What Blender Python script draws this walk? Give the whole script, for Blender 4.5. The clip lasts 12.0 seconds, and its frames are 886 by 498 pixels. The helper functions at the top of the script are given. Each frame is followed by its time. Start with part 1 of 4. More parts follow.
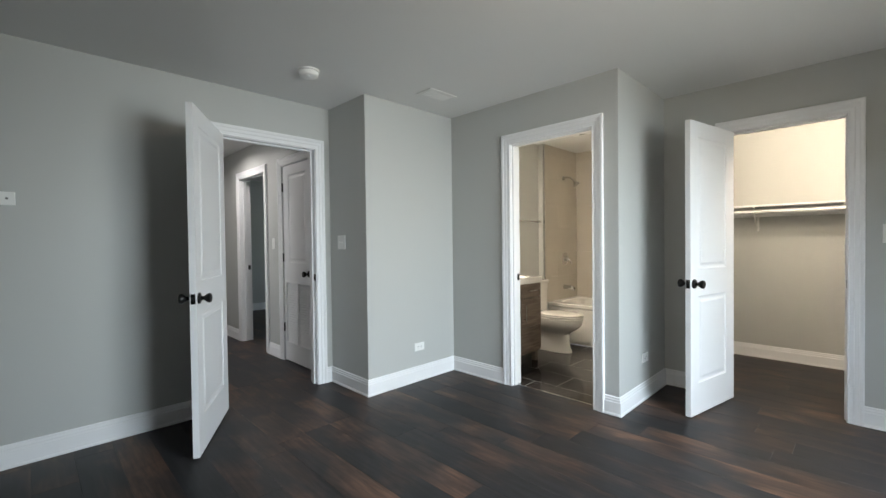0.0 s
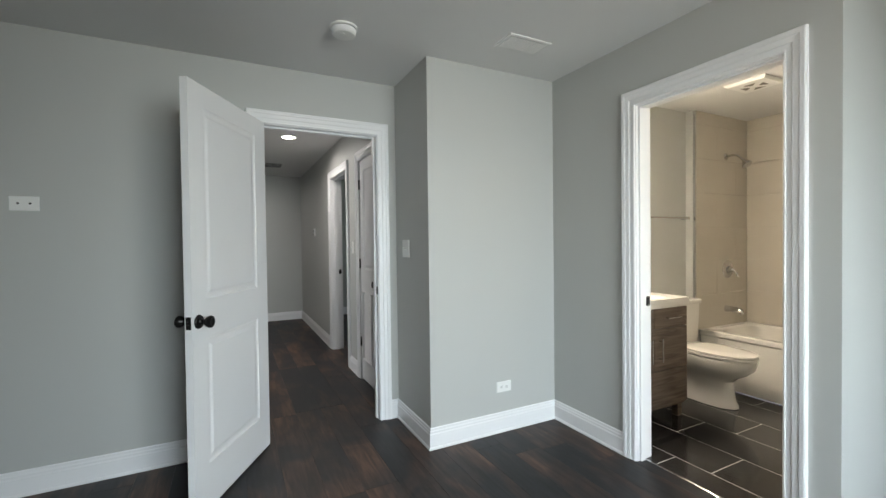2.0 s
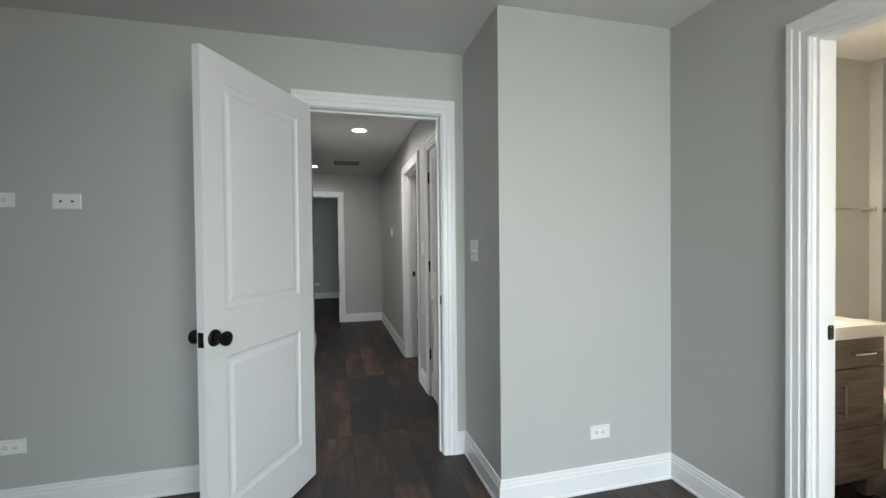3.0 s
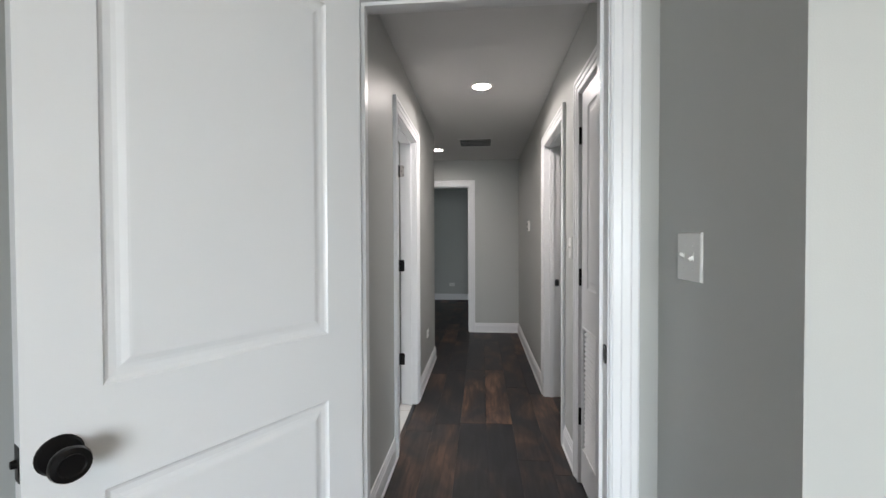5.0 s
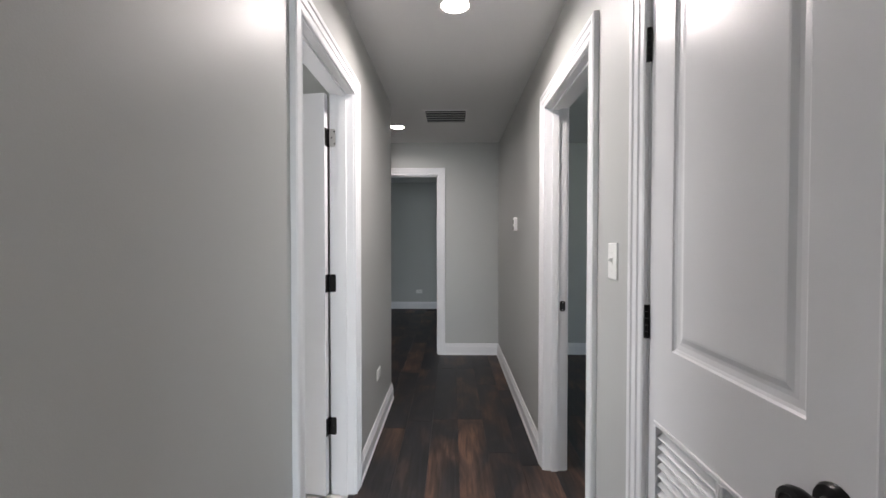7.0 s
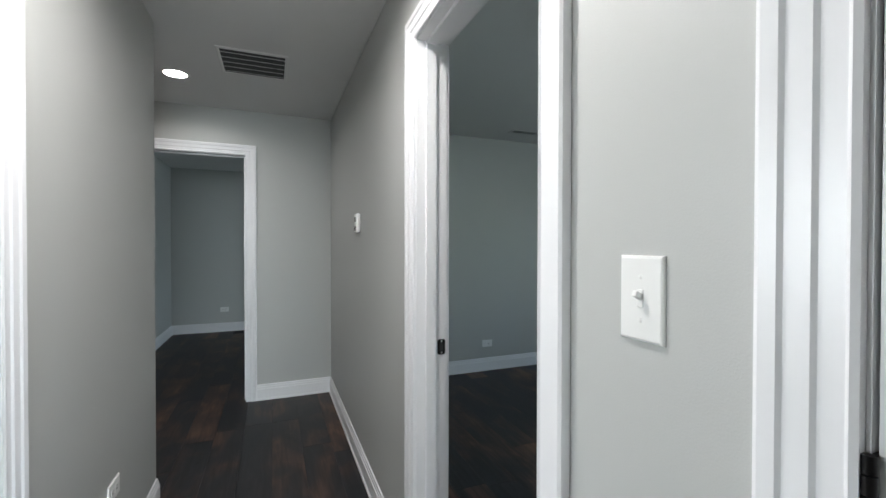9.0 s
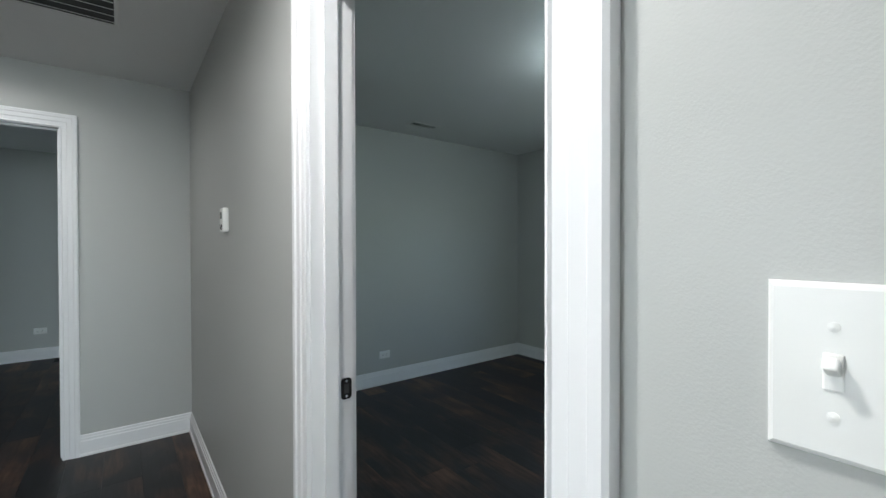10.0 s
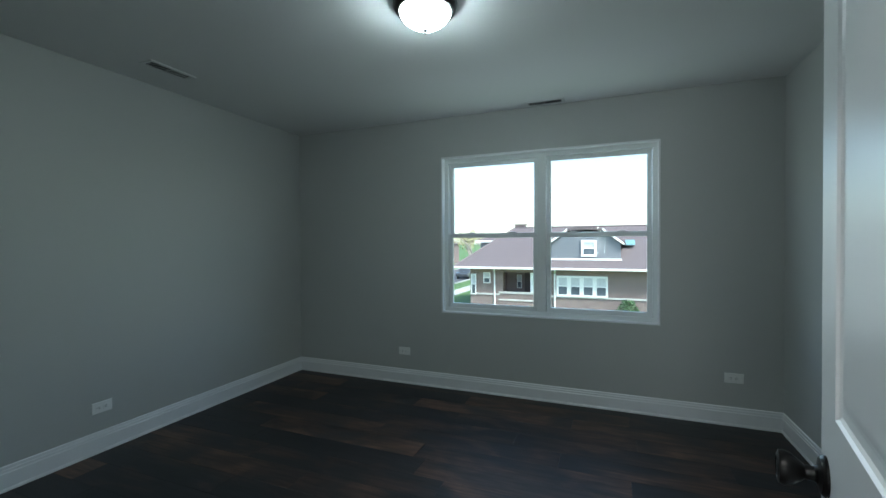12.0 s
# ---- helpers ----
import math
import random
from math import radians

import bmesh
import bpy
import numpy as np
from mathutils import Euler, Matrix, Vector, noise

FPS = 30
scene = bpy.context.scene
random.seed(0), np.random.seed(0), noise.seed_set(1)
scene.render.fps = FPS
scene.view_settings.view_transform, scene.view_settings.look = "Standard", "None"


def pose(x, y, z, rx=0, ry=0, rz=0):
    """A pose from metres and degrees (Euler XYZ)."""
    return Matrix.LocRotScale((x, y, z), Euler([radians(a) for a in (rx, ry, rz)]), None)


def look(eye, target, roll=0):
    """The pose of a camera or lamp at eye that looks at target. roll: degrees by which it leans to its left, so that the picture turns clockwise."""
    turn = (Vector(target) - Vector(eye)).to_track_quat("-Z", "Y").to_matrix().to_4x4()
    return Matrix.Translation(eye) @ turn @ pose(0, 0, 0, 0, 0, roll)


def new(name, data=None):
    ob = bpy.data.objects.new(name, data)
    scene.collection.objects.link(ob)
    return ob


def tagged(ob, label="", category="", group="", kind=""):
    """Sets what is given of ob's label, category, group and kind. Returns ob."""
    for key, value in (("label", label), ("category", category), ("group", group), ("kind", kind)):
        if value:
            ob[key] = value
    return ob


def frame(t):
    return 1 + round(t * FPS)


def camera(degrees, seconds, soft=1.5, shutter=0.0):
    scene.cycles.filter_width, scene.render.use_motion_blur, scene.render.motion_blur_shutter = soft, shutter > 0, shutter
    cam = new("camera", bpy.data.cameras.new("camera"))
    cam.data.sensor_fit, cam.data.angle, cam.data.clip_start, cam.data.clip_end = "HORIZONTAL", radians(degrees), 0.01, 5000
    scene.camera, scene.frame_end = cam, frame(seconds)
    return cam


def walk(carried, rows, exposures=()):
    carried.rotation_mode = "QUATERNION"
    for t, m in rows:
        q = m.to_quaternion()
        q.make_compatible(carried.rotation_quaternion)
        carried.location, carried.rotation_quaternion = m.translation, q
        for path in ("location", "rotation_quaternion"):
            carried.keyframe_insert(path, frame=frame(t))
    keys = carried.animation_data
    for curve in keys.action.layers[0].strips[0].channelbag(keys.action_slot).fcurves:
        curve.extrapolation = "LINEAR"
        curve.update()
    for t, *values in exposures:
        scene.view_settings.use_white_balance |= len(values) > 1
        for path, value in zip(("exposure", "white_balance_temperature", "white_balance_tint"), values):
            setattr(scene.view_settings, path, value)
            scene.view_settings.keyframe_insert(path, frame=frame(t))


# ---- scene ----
cam = camera(93.1, 12.0)
PATH = [
    (0, (0.595, -0.168, 1.231), (-0.826, 1.238, 1.197), -0.7),
    (0.5, (0.527, 0.058, 1.252), (-0.983, 1.368, 1.216), -0.7),
    (1, (0.432, 0.272, 1.253), (-1.169, 1.47, 1.222), -0.6),
    (1.5, (0.288, 0.477, 1.272), (-1.405, 1.542, 1.239), -0.7),
    (2, (0.122, 0.67, 1.278), (-1.662, 1.572, 1.245), -0.7),
    (2.5, (-0.084, 0.85, 1.291), (-1.952, 1.563, 1.26), -0.7),
    (3, (-0.331, 0.986, 1.282), (-2.267, 1.487, 1.252), -0.6),
    (5, (-1.49, 1.235, 1.277), (-3.481, 1.053, 1.24), -0.2),
    (5.5, (-1.785, 1.236, 1.269), (-3.774, 1.031, 1.236), -0.2),
    (6, (-2.028, 1.236, 1.279), (-4.017, 1.031, 1.245), -0.1),
    (6.5, (-2.318, 1.227, 1.298), (-4.311, 1.07, 1.259), 0.0),
    (8.5, (-3.331, 1.249, 1.307), (-5.26, 1.776, 1.283), -0.0),
    (9, (-3.543, 1.276, 1.31), (-5.397, 2.026, 1.289), 0.1),
    (9.5, (-3.745, 1.325, 1.317), (-5.488, 2.306, 1.298), -0.1),
    (10, (-3.914, 1.372, 1.321), (-5.505, 2.583, 1.302), -0.1),
    (10.5, (-4.078, 1.416, 1.33), (-5.453, 2.868, 1.301), -0.2),
    (11, (-4.229, 1.511, 1.31), (-5.378, 3.148, 1.281), -0.2),
    (11.5, (-4.37, 1.6, 1.309), (-5.278, 3.382, 1.279), -0.3),
    (12, (-4.454, 1.692, 1.295), (-5.191, 3.551, 1.269), -0.3),
]
EXPOSURES = [(0.0, 1.13, 6600, 12), (3.0, 1.12, 6750, 11), (5.0, 1.42, 6750, 15), (5.5, 1.55, 6700, 16), (6.5, 1.66, 6650, 17), (8.5, 1.9, 6500, 13), (9.0, 1.87, 6350, 10), (10.5, 1.80, 6200, 6), (11.0, 1.72, 6150, 4), (12.0, 1.68, 6100, 4)]
walk(cam, [(t, look(eye, target, roll)) for t, eye, target, roll in PATH], EXPOSURES)

# ---- world and lights ----
H = 2.412     # ceiling height
DOOR = 2.04   # clear height of the door openings

world = bpy.data.worlds.new("world")
scene.world = world
world.use_nodes = True
wn = world.node_tree.nodes
sky = wn.new("ShaderNodeTexSky")
sky.sky_type = "NISHITA"
sky.sun_disc = False
sky.sun_elevation, sky.sun_rotation = radians(50), radians(127)
sky.dust_density, sky.air_density, sky.ozone_density = 1.2, 1.0, 1.5
world.node_tree.links.new(sky.outputs[0], wn["Background"].inputs["Color"])
wn["Background"].inputs["Strength"].default_value = 0.15


def lamp(name, kind, place, power, colour, size=0.1, size_y=None, target=None):
    data = bpy.data.lights.new(name, kind)
    data.energy, data.color = power, colour
    if kind == "AREA":
        data.size = size
        if size_y:
            data.shape, data.size_y = "RECTANGLE", size_y
    elif kind == "POINT":
        data.shadow_soft_size = size
    ob = new(name, data)
    ob.matrix_basis = look(place, target) if target else pose(*place)
    return ob


sun = lamp("sun", "SUN", (0, 0, 20), 2.8, (1.0, 0.97, 0.92))
sun.data.angle = radians(15)
sun.matrix_basis = look((8.0, -6.0, 12.0), (0, 0, 0))
# daylight through the windows: blue sky from above, warm light off the ground from below
for watts, tint, aim in ((27.0, (0.76, 0.91, 1.0), -0.6), (5.0, (1.0, 0.98, 0.84), 2.9)):
    bay = lamp("window_light", "AREA", (1.92, 1.65, 1.38), watts, tint, 1.66, 1.28, (-2.2, 1.85, aim))
    bay.data.spread = radians(105)
lamp("window_light", "AREA", (-4.976, 5.15, 1.37), 1.5, (0.86, 0.98, 1.0), 1.6, 1.25, (-4.9, 2.4, 2.7))
lamp("window_light", "AREA", (-9.2, 5.14, 1.40), 6.5, (0.78, 0.93, 1.0), 1.3, 1.3, (-9.2, 0, 1.40))
# hall downlights, flush lamp, vanity bar, closet lamp
HALL_LAMPS = [(-4.60, 1.24), (-6.71, 0.693)]
for hx, hy, watts in ((*HALL_LAMPS[0], 4.8), (*HALL_LAMPS[1], 1.7)):
    can = lamp("downlight_bulb", "AREA", (hx, hy, H - 0.012), watts, (1.0, 0.96, 0.93), 0.12, None, (hx, hy, 0))
    can.data.spread = radians(160)
lamp("vanity_bulb", "AREA", (-2.16, 3.235, 2.02), 20, (1.0, 0.88, 0.70), 0.5, 0.1, (-1.2, 3.5, 1.2))
# added area lamp for the hall bathroom's unseen light, aimed through its door
lamp("window_light", "AREA", (-4.90, -1.61, 1.45), 13.0, (0.95, 1.0, 1.01), 0.86, 0.96, (-3.85, 1.7, 1.25))
lamp("closet_bulb", "POINT", (0.40, 3.90, 2.27), 26, (1.0, 0.85, 0.65), 0.10)


# ---- materials ----
def material(name, colour, rough=0.5, metal=0.0, bump=0.0, bump_scale=200.0, vary=0.0, vary_scale=3.0, coat=0.0, spec=0.5):
    m = bpy.data.materials.new(name)
    m.use_nodes = True
    n, l = m.node_tree.nodes, m.node_tree.links
    b = n["Principled BSDF"]
    b.inputs["Base Color"].default_value = (*colour, 1)
    b.inputs["Roughness"].default_value = rough
    b.inputs["Metallic"].default_value = metal
    b.inputs["Coat Weight"].default_value = coat
    b.inputs["Specular IOR Level"].default_value = spec
    geo = n.new("ShaderNodeNewGeometry")
    if vary:
        t = n.new("ShaderNodeTexNoise")
        t.inputs["Scale"].default_value, t.inputs["Detail"].default_value = vary_scale, 5
        l.new(geo.outputs["Position"], t.inputs["Vector"])
        mix = n.new("ShaderNodeMix")
        mix.data_type = "RGBA"
        mix.inputs["A"].default_value = (*[c * (1 - vary) for c in colour], 1)
        mix.inputs["B"].default_value = (*[min(1, c * (1 + vary)) for c in colour], 1)
        l.new(t.outputs["Fac"], mix.inputs["Factor"])
        l.new(mix.outputs["Result"], b.inputs["Base Color"])
        r = n.new("ShaderNodeMapRange")
        r.inputs["To Min"].default_value, r.inputs["To Max"].default_value = rough * 0.85, min(1, rough * 1.15)
        l.new(t.outputs["Fac"], r.inputs["Value"])
        l.new(r.outputs["Result"], b.inputs["Roughness"])
    if bump:
        t2 = n.new("ShaderNodeTexNoise")
        t2.inputs["Scale"].default_value, t2.inputs["Detail"].default_value = bump_scale, 3
        l.new(geo.outputs["Position"], t2.inputs["Vector"])
        bp = n.new("ShaderNodeBump")
        bp.inputs["Strength"].default_value, bp.inputs["Distance"].default_value = bump, 0.002
        l.new(t2.outputs["Fac"], bp.inputs["Height"])
        l.new(bp.outputs["Normal"], b.inputs["Normal"])
    return m


def glow(name, colour, strength):
    m = bpy.data.materials.new(name)
    m.use_nodes = True
    b = m.node_tree.nodes["Principled BSDF"]
    b.inputs["Base Color"].default_value = (*colour, 1)
    b.inputs["Emission Color"].default_value = (*colour, 1)
    b.inputs["Emission Strength"].default_value = strength
    return m


def ramp(n, stops):
    r = n.new("ShaderNodeValToRGB")
    e = r.color_ramp.elements
    while len(e) < len(stops):
        e.new(0.5)
    for el, (p, c) in zip(e, stops):
        el.position, el.color = p, (*c, 1)
    return r


def plank_material():
    """Dark vinyl plank: near-black brown boards, some rusty, with long grain and blotches."""
    m = bpy.data.materials.new("dark_plank")
    m.use_nodes = True
    n, l = m.node_tree.nodes, m.node_tree.links
    b = n["Principled BSDF"]
    geo, info = n.new("ShaderNodeNewGeometry"), n.new("ShaderNodeObjectInfo")
    shift = n.new("ShaderNodeVectorMath")
    shift.operation = "MULTIPLY_ADD"
    l.new(info.outputs["Random"], shift.inputs[0])
    shift.inputs[1].default_value = (37.0, 53.0, 11.0)
    l.new(geo.outputs["Position"], shift.inputs[2])
    grain_map, blot_map = n.new("ShaderNodeMapping"), n.new("ShaderNodeMapping")
    grain_map.inputs["Scale"].default_value = (4.0, 46.0, 1.0)
    blot_map.inputs["Scale"].default_value = (2.4, 5.0, 1.0)
    grain, blot = n.new("ShaderNodeTexNoise"), n.new("ShaderNodeTexNoise")
    for mp, t, d in ((grain_map, grain, 6), (blot_map, blot, 4)):
        l.new(shift.outputs[0], mp.inputs["Vector"])
        l.new(mp.outputs[0], t.inputs["Vector"])
        t.inputs["Scale"].default_value, t.inputs["Detail"].default_value = 1.0, d
        t.inputs["Distortion"].default_value = 0.6
    tone = ramp(n, [(0.0, (0.012, 0.013, 0.016)), (0.40, (0.020, 0.019, 0.021)), (0.66, (0.046, 0.030, 0.025)), (1.0, (0.115, 0.062, 0.042))])
    s1 = n.new("ShaderNodeMath")
    s1.operation = "MULTIPLY_ADD"
    l.new(info.outputs["Random"], s1.inputs[0])
    s1.inputs[1].default_value, s1.inputs[2].default_value = 0.46, -0.06
    s2 = n.new("ShaderNodeMath")
    s2.operation = "ADD"
    l.new(s1.outputs[0], s2.inputs[0])
    wide = n.new("ShaderNodeMapRange")
    wide.inputs["From Min"].default_value, wide.inputs["From Max"].default_value, wide.inputs["To Max"].default_value = 0.32, 0.68, 0.66
    l.new(blot.outputs["Fac"], wide.inputs["Value"])
    l.new(wide.outputs[0], s2.inputs[1])
    l.new(s2.outputs[0], tone.inputs["Fac"])
    dark = n.new("ShaderNodeMapRange")
    dark.inputs["From Min"].default_value, dark.inputs["From Max"].default_value = 0.3, 0.7
    dark.inputs["To Min"].default_value, dark.inputs["To Max"].default_value = 0.45, 1.60
    l.new(grain.outputs["Fac"], dark.inputs["Value"])
    mul = n.new("ShaderNodeVectorMath")
    mul.operation = "SCALE"
    l.new(tone.outputs["Color"], mul.inputs[0])
    l.new(dark.outputs[0], mul.inputs["Scale"])
    l.new(mul.outputs[0], b.inputs["Base Color"])
    b.inputs["Specular IOR Level"].default_value = 0.40
    rr = n.new("ShaderNodeMapRange")
    rr.inputs["To Min"].default_value, rr.inputs["To Max"].default_value = 0.40, 0.58
    l.new(grain.outputs["Fac"], rr.inputs["Value"])
    l.new(rr.outputs[0], b.inputs["Roughness"])
    bp = n.new("ShaderNodeBump")
    bp.inputs["Strength"].default_value, bp.inputs["Distance"].default_value = 0.25, 0.001
    l.new(grain.outputs["Fac"], bp.inputs["Height"])
    l.new(bp.outputs[0], b.inputs["Normal"])
    return m


WALL = material("grey_paint", (0.488, 0.495, 0.48), 0.46, bump=0.12, bump_scale=350, vary=0.02, vary_scale=1.3)
CEIL = material("ceiling_paint", (0.72, 0.72, 0.715), 0.8, bump=0.1, bump_scale=300, vary=0.02, vary_scale=1.0)
TRIM = material("white_semigloss", (0.82, 0.82, 0.83), 0.32, vary=0.012, vary_scale=6)
BLACK = material("black_bronze", (0.012, 0.011, 0.011), 0.28, metal=0.6)
PLASTIC = material("white_plastic", (0.82, 0.82, 0.80), 0.35)
# near-black: paints the shade in slots, holes and vents, also tyres and sockets
SLOT = material("dark_slot", (0.03, 0.03, 0.03), 0.6)
CHROME = material("chrome", (0.60, 0.60, 0.60), 0.12, metal=1.0)
STEEL = material("bare_steel", (0.55, 0.52, 0.50), 0.35, metal=0.5)
CERAMIC = material("white_ceramic", (0.80, 0.78, 0.74), 0.10, coat=0.4)
PLANK = plank_material()
SUBFLOOR = material("underlay", (0.012, 0.011, 0.010), 0.8)


# ---- builders ----
def part(name, bm, mat, parent=None, label="", smooth=False):
    me = bpy.data.meshes.new(name)
    bmesh.ops.recalc_face_normals(bm, faces=bm.faces)
    bm.to_mesh(me)
    bm.free()
    me.materials.append(mat)
    if smooth:
        for p in me.polygons:
            p.use_smooth = True
        me.set_sharp_from_angle(angle=radians(35))
    ob = new(name, me)
    if parent is not None:
        ob.parent = parent
    if label:
        ob["label"] = label
    return ob


def thing(name, label="", category="", group="", kind="", m=None):
    ob = tagged(new(name), label, category, group, kind)
    ob.empty_display_size = 0.1
    if m is not None:
        ob.matrix_basis = m
    return ob


def box(bm, x0, x1, y0, y1, z0, z1, bevel=0.0, seg=2):
    r = bmesh.ops.create_cube(bm, size=1)
    vs = r["verts"]
    for v in vs:
        v.co = Vector(((x0 + x1) / 2 + v.co.x * (x1 - x0), (y0 + y1) / 2 + v.co.y * (y1 - y0), (z0 + z1) / 2 + v.co.z * (z1 - z0)))
    if bevel:
        es = list({e for v in vs for e in v.link_edges})
        bmesh.ops.bevel(bm, geom=es, offset=bevel, segments=seg, affect="EDGES", profile=0.5)
    return bm


def boxes(*bs, bevel=0.0):
    bm = bmesh.new()
    for b in bs:
        box(bm, *b, bevel=bevel)
    return bm


def lathe(bm, profile, m=None, n=24):
    """Turns a profile of (radius, height) about z; m places it."""
    rings = []
    m = m or Matrix()
    for r, z in profile:
        if r < 1e-6:
            rings.append([bm.verts.new(m @ Vector((0, 0, z)))])
        else:
            rings.append([bm.verts.new(m @ Vector((r * math.cos(2 * math.pi * k / n), r * math.sin(2 * math.pi * k / n), z))) for k in range(n)])
    for a, b in zip(rings, rings[1:]):
        for k in range(n):
            q = [a[k % len(a)], a[(k + 1) % len(a)], b[(k + 1) % len(b)], b[k % len(b)]]
            q = [v for i, v in enumerate(q) if v not in q[:i]]
            if len(q) > 2:
                bm.faces.new(q)
    return bm


def loft(bm, rings, cap=True):
    vs = [[bm.verts.new(p) for p in r] for r in rings]
    n = len(vs[0])
    for a, b in zip(vs, vs[1:]):
        for k in range(n):
            bm.faces.new((a[k], a[(k + 1) % n], b[(k + 1) % n], b[k]))
    if cap:
        bm.faces.new(vs[0][::-1])
        bm.faces.new(vs[-1])
    return bm


def tube(bm, points, r, n=10):
    """A round bar along points."""
    rings = []
    for i, p in enumerate(points):
        p = Vector(p)
        d = (Vector(points[min(i + 1, len(points) - 1)]) - Vector(points[max(i - 1, 0)])).normalized()
        q = d.to_track_quat("Z", "Y")
        rings.append([p + q @ Vector((r * math.cos(2 * math.pi * k / n), r * math.sin(2 * math.pi * k / n), 0)) for k in range(n)])
    return loft(bm, rings)


def rrect(x0, x1, y0, y1, r, z, n=5):
    pts = []
    for cx, cy, a0 in ((x1 - r, y1 - r, 0), (x0 + r, y1 - r, 90), (x0 + r, y0 + r, 180), (x1 - r, y0 + r, 270)):
        for k in range(n + 1):
            a = radians(a0 + 90 * k / n)
            pts.append((cx + r * math.cos(a), cy + r * math.sin(a), z))
    return pts


def wall(name, axis, pos, a0, a1, openings=(), z0=0.0, z1=H, thick=0.115, mat=None):
    """A wall in the plane axis = pos .. pos + thick, running a0..a1, with openings (o0, o1, bottom, top)."""
    bm = bmesh.new()
    cuts = sorted(openings)

    def put(u0, u1, w0, w1):
        if u1 - u0 > 1e-4 and w1 - w0 > 1e-4:
            if axis == "x":
                box(bm, pos, pos + thick, u0, u1, w0, w1)
            else:
                box(bm, u0, u1, pos, pos + thick, w0, w1)

    at = a0
    for o0, o1, b, t in cuts:
        put(at, o0, z0, z1)
        put(o0, o1, z0, b)
        put(o0, o1, t, z1)
        at = o1
    put(at, a1, z0, z1)
    bmesh.ops.remove_doubles(bm, verts=bm.verts, dist=1e-5)
    return tagged(part(name, bm, mat or WALL), "smooth grey painted drywall wall", "wall", kind="structure")


def ceiling(name, x0, x1, y0, y1, label="flat white painted ceiling", mat=None):
    return tagged(part(name, boxes((x0, x1, y0, y1, H, H + 0.1)), mat or CEIL), label, "ceiling", kind="structure")


# the profile of a casing: distance from the opening, depth proud of the wall
CASING = [(0.004, 0.0), (0.004, 0.011), (0.010, 0.014), (0.014, 0.011), (0.034, 0.012), (0.038, 0.016), (0.060, 0.017), (0.064, 0.021), (0.080, 0.022), (0.086, 0.018), (0.086, 0.0)]
JAMB = 0.018


def opening_trim(axis, pos, thick, o0, o1, sides=(-1, 1), stop=0.5, top=DOOR):
    """Jamb boards, stop and casings of a door opening o0..o1 in a wall at axis = pos .. pos + thick."""
    bm = bmesh.new()

    def at(u, n, z):
        return Vector((n, u, z)) if axis == "x" else Vector((u, n, z))

    def slab(u0, u1, n0, n1, z0, z1):
        p, q = at(u0, n0, z0), at(u1, n1, z1)
        box(bm, min(p.x, q.x), max(p.x, q.x), min(p.y, q.y), max(p.y, q.y), z0, z1)

    e = 0.001
    slab(o0 - JAMB, o0, pos - e, pos + thick + e, 0, top + JAMB)
    slab(o1, o1 + JAMB, pos - e, pos + thick + e, 0, top + JAMB)
    slab(o0, o1, pos - e, pos + thick + e, top, top + JAMB)
    if stop is not None:
        s = pos + thick * stop
        slab(o0, o0 + 0.011, s - 0.018, s + 0.018, 0, top - 0.011)
        slab(o1 - 0.011, o1, s - 0.018, s + 0.018, 0, top - 0.011)
        slab(o0, o1, s - 0.018, s + 0.018, top - 0.011, top)
    for side in sides:
        face = pos + thick if side > 0 else pos
        rows = []
        for d, p in CASING:
            n = face + side * p
            rows.append([bm.verts.new(at(o0 - d, n, 0)), bm.verts.new(at(o0 - d, n, top + d)), bm.verts.new(at(o1 + d, n, top + d)), bm.verts.new(at(o1 + d, n, 0))])
        for a, b in zip(rows, rows[1:]):
            for k in range(3):
                bm.faces.new((a[k], a[k + 1], b[k + 1], b[k]))
    return tagged(part("door_trim", bm, TRIM), "white moulded door casing and jamb", "door frame", kind="structure")


BASE = [(0.0, 0.0), (0.020, 0.0), (0.020, 0.010), (0.014, 0.017), (0.014, 0.092), (0.010, 0.098), (0.010, 0.110), (0.007, 0.114), (0.006, 0.127), (0.0, 0.132)]


def baseboard(*pts):
    """A moulded baseboard along wall faces; the room lies to the left of the way."""
    pts = [Vector((x, y)) for x, y in pts]
    bm = bmesh.new()
    cols = []
    for i, p in enumerate(pts):
        dirs = []
        if i > 0:
            dirs.append((p - pts[i - 1]).normalized())
        if i < len(pts) - 1:
            dirs.append((pts[i + 1] - p).normalized())
        ns = [Vector((-d.y, d.x)) for d in dirs]
        off = ns[0] if len(ns) == 1 else (ns[0] + ns[1]) / (1 + ns[0].dot(ns[1]))
        cols.append([bm.verts.new((p.x + off.x * d, p.y + off.y * d, z)) for d, z in BASE])
    for a, b in zip(cols, cols[1:]):
        for k in range(len(BASE) - 1):
            bm.faces.new((a[k], b[k], b[k + 1], a[k + 1]))
    for c in (cols[0], cols[-1]):
        bm.faces.new(c)
    return tagged(part("baseboard", bm, TRIM), "tall white moulded baseboard", "baseboard", kind="structure")


# ---- setting: walls ----
T = 0.115
XW, YJ, XJ, YB, XB, YC = -2.77, 1.752, -2.212, 2.74, -0.615, 3.675   # first bedroom
XE, YS = 1.90, -1.90
YL, YR, XF, XL = 0.727, 1.752, -7.38, -6.03                          # hall
X2L, X2R, Y2W = -7.425, -3.35, 5.183                                 # second bedroom
D1 = (0.853, 1.607)          # hall door, in x = XW
DB = (-1.52, -0.805)       # bathroom
DC = (-0.155, 0.502)        # closet
DL = (-3.737, -3.122)         # louvered door
D2 = (-4.97, -4.218)        # second bedroom
DH = (-4.721, -3.98)        # hall bathroom
DF = (0.275, 1.062)           # far room
